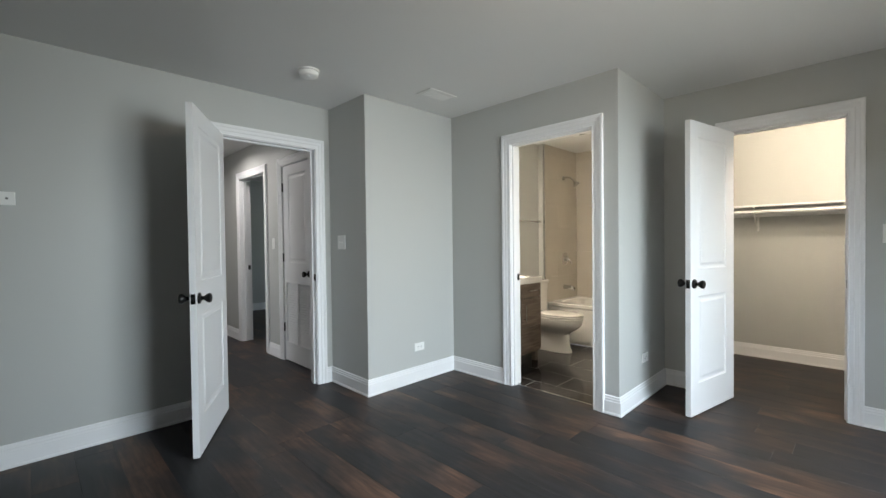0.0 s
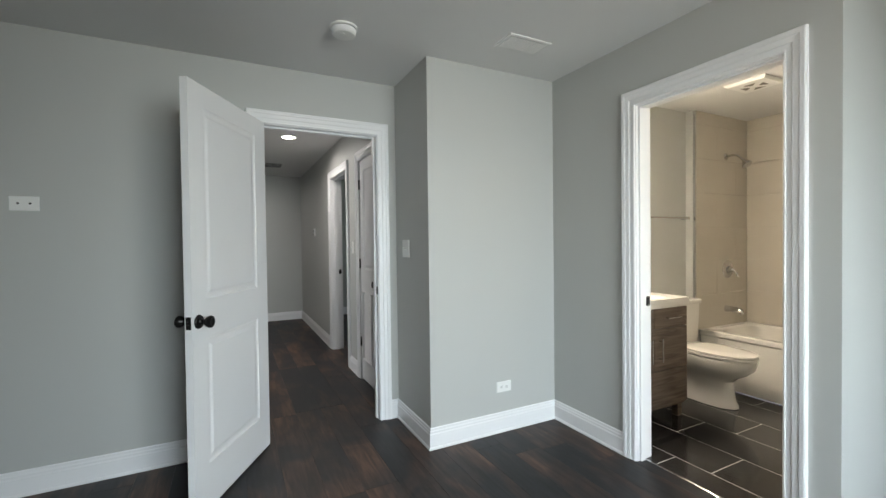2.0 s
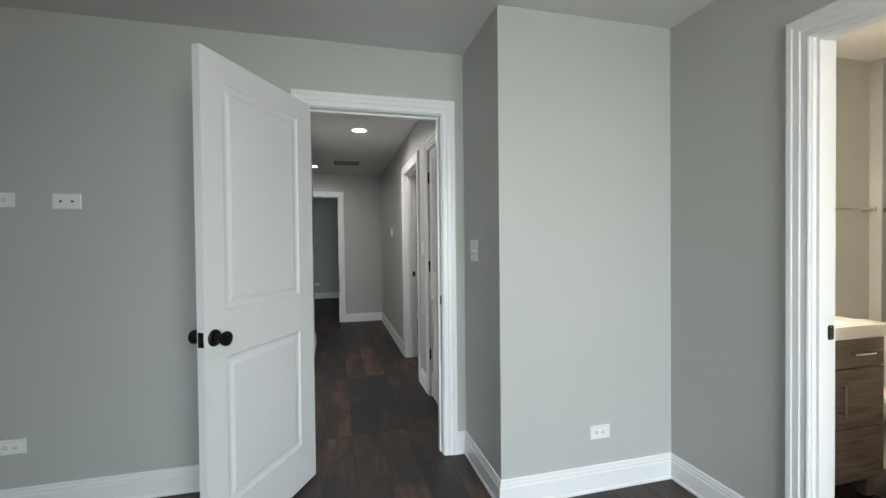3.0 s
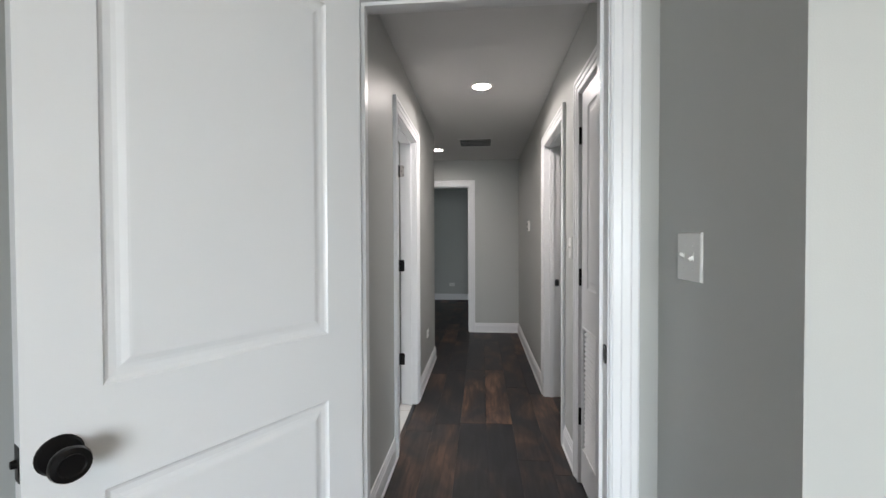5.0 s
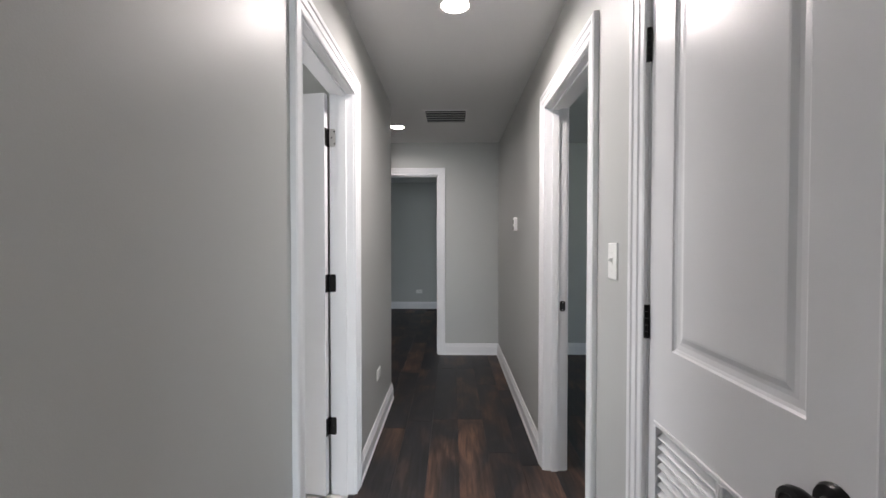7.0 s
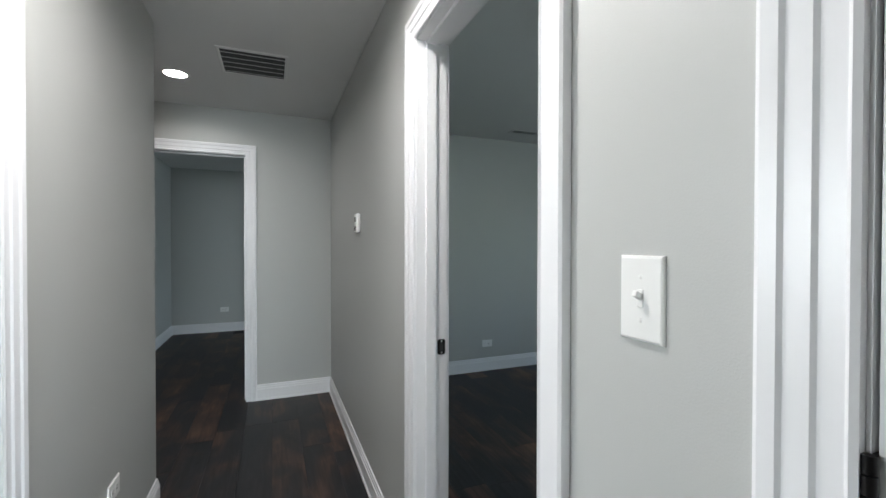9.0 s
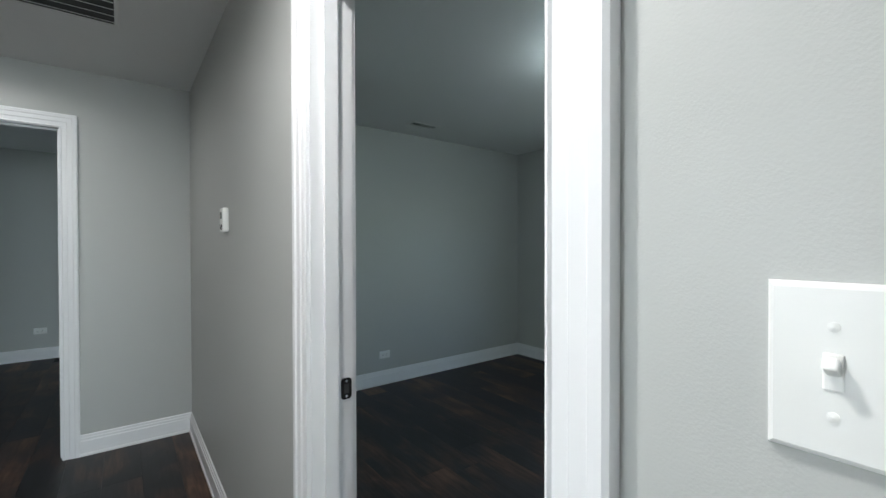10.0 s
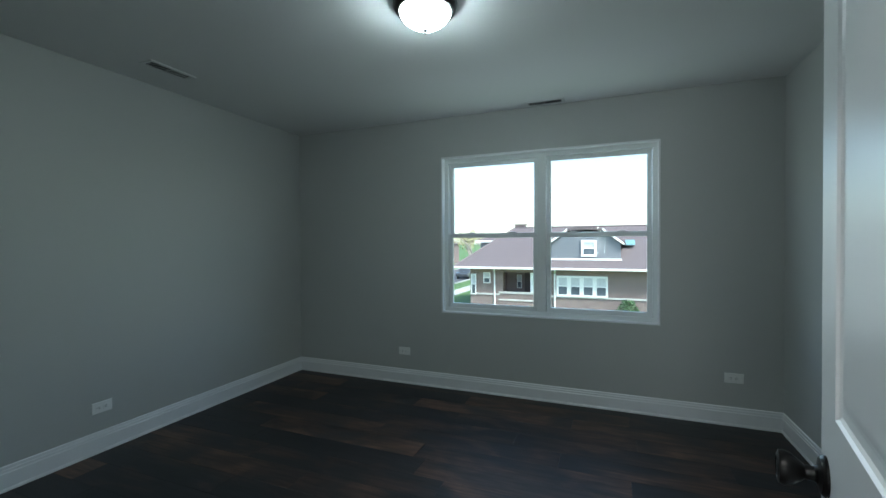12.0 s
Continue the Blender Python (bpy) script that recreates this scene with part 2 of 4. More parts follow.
WIN2 = (-5.847, -4.106, 0.68, 2.058)


def hole(d):
    return (d[0] - JAMB, d[1] + JAMB, 0.0, DOOR + JAMB)


wall("wall_west", "x", XW - T, YS - T, YJ, [hole(D1)])
wall("wall_jog", "y", YJ, XW - T, XJ)
wall("wall_jog_side", "x", XJ - T, YJ + T, YB)
wall("wall_bathroom", "y", YB, XJ - T, XB, [hole(DB)])
wall("wall_closet_side", "x", XB - T, YB + T, Y2W)
wall("wall_closet", "y", YC, XB, XE, [hole(DC)])
wall("wall_east", "x", XE, YS, Y2W, [(0.78, 2.52, 0.68, 2.06)])
wall("wall_south", "y", YS - T, XW, XE + T)
wall("wall_closet_end", "x", 1.60, YC + T, Y2W)
# hall
wall("wall_hall_right", "y", YR, XF, XW - T, [hole(D2), hole(DL)])
TB = 0.118                  # the bathroom side wall of the hall
wall("wall_hall_left", "y", YL - TB, XL, XW - T, [hole(DH)], thick=TB)
wall("wall_hall_return", "x", XL, -1.60, YL - TB)
wall("wall_hall_far", "x", XF - T, -1.60, YR + T, [hole(DF)])
wall("wall_hall_side", "y", -1.60 - T, XF - T, -3.0, [(-5.35, -4.45, 0.95, 1.95)])
# unseen wall, added so the gap beside the open door stays dark
wall("wall_hall_bath_gap_shade", "x", -4.85 - T, -0.20, YL - TB)
wall("wall_hall_bath_end", "x", -3.2, -1.60, YL - TB)
# second bedroom
wall("wall_bedroom_left", "x", X2L - T, YR + T, Y2W)
wall("wall_bedroom_right", "x", X2R, YR + T, Y2W, [(3.06, 4.58, 0.0, 2.06)])
wall("wall_wardrobe_back", "x", -2.62, YR + T, Y2W)
wall("wall_window", "y", Y2W, -10.8, XE + T, [(-9.85, -8.55, 0.685, 2.06), WIN2], thick=0.16)
# far room
wall("wall_far_back", "x", -10.62 - T, -0.09 - T, Y2W)
wall("wall_far_left", "y", -0.09 - T, -10.62, XF - T)

ceiling("ceiling_bedroom", XW - T, XE + T, YS - T, Y2W)
ceiling("ceiling_hall", XF - T, XW - T, -1.72, Y2W)
ceiling("ceiling_far", -10.8, XF - T, -0.2, Y2W)

opening_trim("x", XW - T, T, *D1, stop=0.45)
opening_trim("y", YB, T, *DB, stop=0.32)
opening_trim("y", YC, T, *DC, stop=0.55)
opening_trim("y", YR, T, *DL, sides=(-1,), stop=0.6)
opening_trim("y", YR, T, *D2, stop=0.45)
opening_trim("y", YL - TB, TB, *DH, sides=(1,), stop=0.55)
opening_trim("x", XF - T, T, *DF, stop=0.5)

C = 0.086
baseboard((XW, D1[0] - C), (XW, YS), (XE, YS), (XE, YC), (DC[1] + C, YC))
baseboard((DC[0] - C, YC), (XB, YC), (XB, YB), (DB[1] + C, YB))
baseboard((DB[0] - C, YB), (XJ, YB), (XJ, YJ), (XW, YJ), (XW, D1[1] + C))
baseboard((1.60, Y2W), (XB, Y2W), (XB, YC + T))
baseboard((XW - T, YR), (DL[1] + C, YR))
baseboard((DL[0] - C, YR), (D2[1] + C, YR))
baseboard((D2[0] - C, YR), (XF, YR), (XF, DF[1] + C))
baseboard((XF, DF[0] - C), (XF, -1.60), (XL, -1.60), (XL, YL), (DH[0] - C, YL))
baseboard((DH[1] + C, YL), (XW - T, YL))
baseboard((X2L, Y2W), (X2L, YR + T), (D2[0] - C, YR + T))
baseboard((D2[1] + C, YR + T), (X2R, YR + T), (X2R, 3.06))
baseboard((X2R, 4.58), (X2R, Y2W), (X2L, Y2W))
baseboard((-10.62, 3.0), (-10.62, -0.09), (XF - T, -0.09), (XF - T, DF[0] - C))


# ---- doors ----
KNOB = [(0.0, 0.0), (0.033, 0.0), (0.033, 0.004), (0.029, 0.009), (0.015, 0.012), (0.012, 0.016), (0.012, 0.028), (0.017, 0.034), (0.026, 0.046), (0.029, 0.056), (0.027, 0.063), (0.019, 0.066), (0.017, 0.064), (0.0, 0.063)]


def panel_side(bm, xs, zs, panels, y, s):
    """One side of a door: flat stiles and rails, and moulded sunk panels. panels are (column, row) cells of the grid xs, zs."""
    for i in range(len(xs) - 1):
        for k in range(len(zs) - 1):
            x0, x1, z0, z1 = xs[i], xs[i + 1], zs[k], zs[k + 1]
            if (i, k) not in panels:
                bm.faces.new([bm.verts.new((x, y, z)) for x, z in ((x0, z0), (x1, z0), (x1, z1), (x0, z1))])
                continue
            if panels[(i, k)] == "open":
                continue
            rings = []
            for d, dep in ((0, 0), (0.004, 0.004), (0.010, 0.0065), (0.022, 0.0075), (0.030, 0.0065), (0.042, 0.0025), (0.047, 0.002)):
                rings.append([bm.verts.new((x, y - s * dep, z)) for x, z in ((x0 + d, z0 + d), (x1 - d, z0 + d), (x1 - d, z1 - d), (x0 + d, z1 - d))])
            for a, b in zip(rings, rings[1:]):
                for q in range(4):
                    w = (q + 1) % 4
                    bm.faces.new((a[q], a[w], b[w], b[q]))
            bm.faces.new(rings[-1])


def door(label, width, m, louver=False, knobs=(0, 1), hinges=True, knob_z=0.922):
    """A moulded two-panel door, hinged on the z axis; the leaf runs along x and is 35 mm thick along y."""
    d = thing("door", label, "door", "interior doors", m=m)
    x0, x1, z0, z1, th = 0.003, width - 0.003, 0.012, DOOR - 0.003, 0.035
    if louver:
        mid = (x0 + x1) / 2
        st = 0.112
        xs = [x0, x0 + 0.047, mid - 0.012, mid + 0.012, x1 - 0.047, x1]
        zs = [z0, 0.205, 0.825, 1.035, 1.94, z1]
    else:
        xs = [x0, x0 + 0.128, x1 - 0.108, x1]
        zs = [z0, 0.228, 0.832, 1.02, 1.932, z1]
    bm = bmesh.new()
    if louver:
        # the upper panel spans the whole width between the stiles
        for y, s in ((0.0, -1), (th, 1)):
            panel_side(bm, xs, zs[:3], {(1, 1): "open", (3, 1): "open"}, y, s)
            panel_side(bm, [x0, x0 + st, x1 - st, x1], zs[2:], {(1, 1): "sunk"}, y, s)
        for a, b in ((xs[1], xs[2]), (xs[3], xs[4])):
            c = [(a, zs[1]), (b, zs[1]), (b, zs[2]), (a, zs[2])]
            for q in range(4):
                w = (q + 1) % 4
                bm.faces.new([bm.verts.new(v) for v in ((c[q][0], 0, c[q][1]), (c[w][0], 0, c[w][1]), (c[w][0], th, c[w][1]), (c[q][0], th, c[q][1]))])
    else:
        for y, s in ((0.0, -1), (th, 1)):
            panel_side(bm, xs, zs, {(1, 1): "sunk", (1, 3): "sunk"}, y, s)
    c = [(x0, z0), (x1, z0), (x1, z1), (x0, z1)]
    for q in range(4):
        w = (q + 1) % 4
        bm.faces.new([bm.verts.new(v) for v in ((c[q][0], 0, c[q][1]), (c[w][0], 0, c[w][1]), (c[w][0], th, c[w][1]), (c[q][0], th, c[q][1]))])
    bmesh.ops.remove_doubles(bm, verts=bm.verts, dist=2e-4)
    leaf = part("leaf", bm, TRIM, d)
    if louver:
        slat_bm = boxes((0, xs[2] - xs[1] + 0.004, -0.021, 0.021, -0.0035, 0.0035), bevel=0.002)
        first = part("slat", slat_bm, TRIM, leaf)
        n = int((zs[2] - zs[1]) / 0.0245)
        for col, xa in enumerate((xs[1] - 0.002, xs[3] - 0.002)):
            for k in range(n):
                ob = first if (col, k) == (0, 0) else bpy.data.objects.new("slat", first.data)
                if ob is not first:
                    scene.collection.objects.link(ob)
                    ob.parent = leaf
                ob.matrix_basis = pose(xa, th / 2, zs[1] + 0.014 + k * 0.0245, 42, 0, 0)
        # moulding round the louvers
        mb = bmesh.new()
        for a, b in ((xs[1], xs[2]), (xs[3], xs[4])):
            for u in ((a - 0.012, b + 0.012, zs[1] - 0.012, zs[1]), (a - 0.012, b + 0.012, zs[2], zs[2] + 0.012), (a - 0.012, a, zs[1], zs[2]), (b, b + 0.012, zs[1], zs[2])):
                box(mb, u[0], u[1], -0.005, 0.0, u[2], u[3], bevel=0.002, seg=1)
        part("louver_frame", mb, TRIM, leaf)
    kz, kx = (0.935, x1 - 0.06) if louver else (knob_z, x1 - 0.047)
    for side in knobs:
        turn = pose(kx, th, kz, -90, 0, 0) if side else pose(kx, 0, kz, 90, 0, 0)
        part("knob", lathe(bmesh.new(), KNOB, turn), BLACK, d, "glossy black door knob", smooth=True)
    plate = boxes((x1 - 0.0005, x1 + 0.0015, th / 2 - 0.0125, th / 2 + 0.0125, kz - 0.029, kz + 0.029), bevel=0.0006)
    lathe(plate, [(0.0, 0.010), (0.006, 0.009), (0.008, 0.0)], pose(x1, th / 2, kz, 0, 90, 0), 12)
    part("latch_plate", plate, BLACK, d, "black latch plate")
    if hinges:
        for hz in (0.355, 1.087, 1.822):
            hb = bmesh.new()
            for k in range(5):
                lathe(hb, [(0.0, 0), (0.0065, 0.0004), (0.0065, 0.0172), (0.0, 0.0176)], pose(-0.001, -0.007, hz - 0.045 + k * 0.018), 12)
            box(hb, 0.0005, 0.0028, -0.004, 0.031, hz - 0.045, hz + 0.045)
            part("hinge", hb, BLACK, d, "black butt hinge", smooth=True)
    return d


door("white moulded two-panel door standing wide open", D1[1] - D1[0], pose(XW + 0.012, D1[0] - 0.012, 0, 0, 0, -29.0))
door("white two-panel closet door standing open", DC[1] - DC[0], pose(DC[0], YC - 0.004, 0, 0, 0, -101))
door("closed white door with louvered lower half", DL[1] - DL[0], pose(DL[0], YR + 0.004, 0), louver=True)
door("white two-panel door opened into the bedroom", D2[1] - D2[0], pose(D2[1] - 0.015, YR + T + 0.008, 0, 0, 0, 77.8), knob_z=0.905)
door("white two-panel bathroom door opened inwards", DH[1] - DH[0], pose(DH[0], YL - TB - 0.010, 0, 0, 0, -99))


def round_plate(x0, x1, tall, r=0.009):
    """A thin plate with rounded corners, lying on z = 0."""
    return loft(bmesh.new(), [rrect(x0, x1, -tall / 2, tall / 2, r, 0.0), rrect(x0, x1, -tall / 2, tall / 2, r, 0.0017), rrect(x0 + 0.0007, x1 - 0.0007, -tall / 2 + 0.0007, tall / 2 - 0.0007, r, 0.0023)])


def plate_on_jamb(name, label, m, tall=0.057, wide=0.030):
    p = thing(name, label, "strike plate", "door hardware", m=m)
    pb = round_plate(-wide / 2, wide / 2, tall)
    part("plate", pb, BLACK, p)
    part("latch_hole", boxes((-wide * 0.22, wide * 0.22, -0.013, 0.013, 0.0018, 0.0026)), SLOT, p)
    for s in (-1, 1):
        part("screw", lathe(bmesh.new(), [(0.0035, 0.002), (0.0035, 0.0028), (0.0, 0.0031)], pose(0, s * tall * 0.36, 0), 10), CHROME, p)
    return p


plate_on_jamb("strike_plate", "black strike plate on a white jamb", pose(XW - 0.022, D1[1], 0.935, 90, 0, 0))
plate_on_jamb("strike_plate", "black strike plate on a white jamb", pose(DB[0], YB + T - 0.020, 0.92, 90, 0, 90))
plate_on_jamb("strike_plate", "black strike plate on a white jamb", pose(DC[1], YC + 0.020, 0.92, 90, 0, -90))
plate_on_jamb("strike_plate", "black strike plate on a white jamb", pose(D2[0], YR + T - 0.020, 0.935, 90, 0, 90))
# hinge leaves let into the jambs of the open doors
for jx, jy, rz, zs in ((XW - 0.006, D1[0], 180, (0.355, 1.102, 1.822)), (DH[0], YL - TB + 0.016, 90, (0.355, 1.087, 1.822)), (D2[1], YR + T - 0.016, -90, (0.355, 1.087, 1.822))):
    for z in zs:
        hl = thing("hinge_leaf", "black hinge leaf screwed to a white jamb", "hinge", "door hardware", m=pose(jx, jy, z, 90, 0, rz))
        bare = jx == DH[0] and z > 1.5
        part("plate", round_plate(-0.019, 0.012, 0.090), STEEL if bare else BLACK, hl, "bare steel plate" if bare else "")
        for sx, sy in ((0.007, 0.03), (-0.007, 0.0), (0.007, -0.03)):
            part("screw", lathe(bmesh.new(), [(0.004, 0.002), (0.004, 0.0028), (0.0, 0.0031)], pose(sx, sy, 0), 10), BLACK, hl)


# ---- plates, outlets, detectors and vents ----
def wall_pose(x, y, z, facing):
    """Local x along the wall, local y up, local z out of the wall. facing: degrees of the wall's normal."""
    return pose(x, y, z, 90, 0, facing + 90)


def cover(w, h, t=0.006):
    bm = bmesh.new()
    rings = []
    for d, z in ((0.0, 0.0), (0.0, 0.0025), (0.0015, t * 0.8), (0.004, t)):
        rings.append([(sx * (w / 2 - d), sy * (h / 2 - d), z) for sx, sy in ((-1, -1), (1, -1), (1, 1), (-1, 1))])
    return loft(bm, rings)


def switch(m, gangs=1, label="white toggle light switch plate"):
    s = thing("light_switch", label, "light switch", "light switches", m=m)
    part("cover_plate", cover(0.073 + 0.046 * (gangs - 1), 0.119), PLASTIC, s)
    for g in range(gangs):
        gx = (g - (gangs - 1) / 2) * 0.046
        part("collar", boxes((gx - 0.0055, gx + 0.0055, -0.0125, 0.0125, 0.005, 0.0072), bevel=0.001), PLASTIC, s)
        tb = boxes((-0.0042, 0.0042, -0.0045, 0.0045, 0, 0.0145), bevel=0.0015)
        ob = part("toggle", tb, PLASTIC, s)
        ob.matrix_basis = pose(gx, 0.001, 0.004, -28 if g % 2 == 0 else 28, 0, 0)
        for sy in (-0.030, 0.030):
            part("screw", lathe(bmesh.new(), [(0.0035, 0.0055), (0.0035, 0.0068), (0.0, 0.0074)], pose(gx, sy, 0), 10), PLASTIC, s)
    return s


def outlet(m, label="white horizontal duplex outlet above the baseboard"):
    o = thing("wall_outlet", label, "outlet", "wall outlets", m=m)
    part("cover_plate", cover(0.115, 0.070), PLASTIC, o)
    for sx in (-0.0195, 0.0195):
        part("socket", boxes((sx - 0.0165, sx + 0.0165, -0.014, 0.014, 0.005, 0.0075), bevel=0.0012), PLASTIC, o)
        sl = boxes((sx - 0.006, sx + 0.006, 0.0045, 0.0065, 0.007, 0.0079), (sx - 0.006, sx + 0.006, -0.0065, -0.0045, 0.007, 0.0079), (sx - 0.0125, sx - 0.009, -0.002, 0.002, 0.007, 0.0079))
        part("slots", sl, SLOT, o)
    part("screw", lathe(bmesh.new(), [(0.0032, 0.0055), (0.0032, 0.0068), (0.0, 0.0074)], None, 10), PLASTIC, o)
    return o


switch(wall_pose(-2.582, YJ, 1.236, -90), 2, "white double toggle switch plate by the door")
switch(wall_pose(-3.978, YR, 1.236, -90), 1)
switch(wall_pose(0.70, YC, 1.25, -90), 1)
outlet(wall_pose(XJ, 2.297, 0.300, 0))
outlet(wall_pose(XW, -0.515, 0.33, 0))
outlet(wall_pose(XW, -0.535, 1.505, 0), "white horizontal duplex outlet high on the wall")
outlet(wall_pose(XB, 3.22, 0.315, 0))
outlet(wall_pose(-5.42, YL, 0.405, 90))
outlet(wall_pose(X2L, 3.343, 0.28, 0))
outlet(wall_pose(-6.228, Y2W, 0.297, -90))
outlet(wall_pose(-3.638, Y2W, 0.335, -90))
outlet(wall_pose(-10.62, 0.595, 0.33, 0))

cable = thing("cable_plate", "white wall plate with two dark sockets", "wall plate", m=wall_pose(XW, -0.27, 1.502, 0))
part("cover_plate", cover(0.118, 0.074), PLASTIC, cable)
for sx in (-0.024, 0.024):
    part("socket", lathe(bmesh.new(), [(0.0055, 0.005), (0.0055, 0.008), (0.003, 0.008), (0.003, 0.011), (0.0, 0.011)], pose(sx, 0, 0), 16), SLOT, cable)

smoke = thing("smoke_detector", "round white smoke detector on the ceiling", "smoke detector", m=pose(-2.09, 1.22, H, 180, 0, 0))
part("base", lathe(bmesh.new(), [(0.0, 0.0), (0.070, 0.0), (0.071, 0.008), (0.066, 0.012)], None, 40), PLASTIC, smoke, smooth=True)
part("cap", lathe(bmesh.new(), [(0.060, 0.012), (0.064, 0.015), (0.062, 0.036), (0.056, 0.043), (0.030, 0.046), (0.0, 0.047)], None, 40), PLASTIC, smoke, smooth=True)
part("test_button", lathe(bmesh.new(), [(0.012, 0.045), (0.012, 0.049), (0.0, 0.050)], pose(0.02, 0.01, 0), 16), PLASTIC, smoke)

thermo = thing("thermostat", "small white wall thermostat", "thermostat", m=wall_pose(-6.047, YR, 1.437, -90))
part("body", boxes((-0.036, 0.036, -0.055, 0.055, 0, 0.026), bevel=0.006), PLASTIC, thermo, smooth=True)
part("display", boxes((-0.022, 0.022, 0.005, 0.035, 0.0255, 0.0268)), material("grey_display", (0.25, 0.27, 0.24), 0.25), thermo, "small grey display")
for k in range(4):
    part("vent_slot", boxes((-0.024 + k * 0.014, -0.016 + k * 0.014, -0.045, -0.02, 0.0255, 0.0266)), SLOT, thermo)
part("lever", boxes((0.033, 0.040, -0.02, 0.0, 0.008, 0.016), bevel=0.001), PLASTIC, thermo)

GREY_SLAT = material("vent_white", (0.70, 0.70, 0.69), 0.4)


def grille(m, w, h, slats, tilt, label, category="air vent", frame_w=0.022, split=False, blade=0.008):
    """A ceiling grille hanging below z = 0 of its pose; blades run along local x."""
    g = thing("ceiling_vent", label, category, "ceiling vents", m=m)
    fb = bmesh.new()
    prof = ((0.0, 0.0), (0.0, 0.004), (0.004, 0.007), (frame_w, 0.005), (frame_w, 0.001))
    rings = [[(sx * (w / 2 - d), sy * (h / 2 - d), z) for sx, sy in ((-1, -1), (1, -1), (1, 1), (-1, 1))] for d, z in prof]
    loft(fb, rings, cap=False)
    part("frame", fb, GREY_SLAT, g)
    # dark sheet stands in for the shade between the blades
    part("shade_backing", boxes((-w / 2 + frame_w - 0.002, w / 2 - frame_w + 0.002, -h / 2 + frame_w - 0.002, h / 2 - frame_w + 0.002, 0.0004, 0.0012)), SLOT, g)
    span = h - 2 * frame_w
    if split:
        span = w - 2 * frame_w
        sb = boxes((-0.0006, 0.0006, -h / 2 + frame_w, h / 2 - frame_w, -0.0026, 0.0026))
        first = None
        for k in range(slats):
            x = -span / 2 + (k + 0.5) * span / slats
            ob = part("slat", sb, GREY_SLAT, g) if first is None else new("slat", first.data)
            first = first or ob
            ob.parent = g
            ob.matrix_basis = pose(x, 0, 0.0055, 0, -tilt if x < 0 else tilt, 0)
        part("divider", boxes((-0.004, 0.004, -h / 2 + frame_w, h / 2 - frame_w, 0.001, 0.006)), GREY_SLAT, g)
        return g
    first = None
    for k in range(slats):
        y = -span / 2 + (k + 0.5) * span / slats
        ob = part("slat", boxes((-w / 2 + frame_w, w / 2 - frame_w, -blade, blade, -0.0012, 0.0012)), GREY_SLAT, g) if first is None else new("slat", first.data)
        first = first or ob
        ob.parent = g
        ob.matrix_basis = pose(0, y, 0.007, tilt, 0, 0)
    return g


grille(pose(-1.842, 2.193, H, 180, 0, 90), 0.29, 0.17, 9, 7, "square white ceiling vent grille")
grille(pose(-6.375, 1.17, H, 180, 0, 90), 0.385, 0.385, 5, 20, "large ceiling return grille with dark gaps", frame_w=0.018, blade=0.0045)
grille(pose(-7.07, 3.555, H, 180, 0, 90), 0.30, 0.115, 13, 30, "narrow white two-way ceiling register", split=True)
grille(pose(-4.93, 5.10, H, 180, 0, 0), 0.30, 0.115, 13, 30, "narrow white two-way ceiling register", split=True)

# ---- lamps ----
BULB = glow("lamp_glow", (1.0, 0.95, 0.88), 14.0)
for hx, hy in HALL_LAMPS:
    dl = thing("recessed_light", "lit round recessed ceiling light", "ceiling light", "recessed lights", m=pose(hx, hy, H, 180, 0, 0))
    part("trim_ring", lathe(bmesh.new(), [(0.064, 0.002), (0.066, 0.006), (0.078, 0.005), (0.086, 0.0)], None, 40), PLASTIC, dl, smooth=True)
    part("lens", lathe(bmesh.new(), [(0.065, 0.003), (0.0, 0.004)], None, 32), BULB, dl, "glowing white lens")

BRONZE = material("oiled_bronze", (0.018, 0.014, 0.013), 0.35, metal=0.7)
NICKEL = material("brushed_nickel", (0.3, 0.29, 0.28), 0.35, metal=0.9)


def flush_light(x, y, dome):
    f = thing("flush_ceiling_light", "lit glass dome ceiling light with dark bronze rim", "ceiling light", "flush ceiling lights", m=pose(x, y, H, 180, 0, 0))
    part("pan", lathe(bmesh.new(), [(0.0, 0.0), (0.150, 0.0), (0.151, 0.012), (0.146, 0.022), (0.141, 0.034), (0.130, 0.042), (0.122, 0.042), (0.118, 0.032), (0.0, 0.032)], None, 48), BRONZE, f, "dark bronze pan", smooth=True)
    part("dome", lathe(bmesh.new(), [(0.119, 0.038)] + [(0.119 * (1 - (k / 12) ** 1.9) ** 0.75, 0.040 + 0.084 * k / 12) for k in range(12)] + [(0.0, 0.124)], None, 48), dome, f, "glowing frosted glass dome", smooth=True)
    part("finial", lathe(bmesh.new(), [(0.0, 0.121), (0.014, 0.123), (0.012, 0.129), (0.005, 0.133), (0.007, 0.139), (0.0, 0.143)], None, 16), NICKEL, f, "small metal finial", smooth=True)
    return f


flush_light(-5.25, 3.492, glow("cool_dome_glass", (0.84, 0.985, 1.0), 20.5))
flush_light(-0.23, 1.22, glow("warm_dome_glass", (1.0, 0.87, 0.68), 23.0))

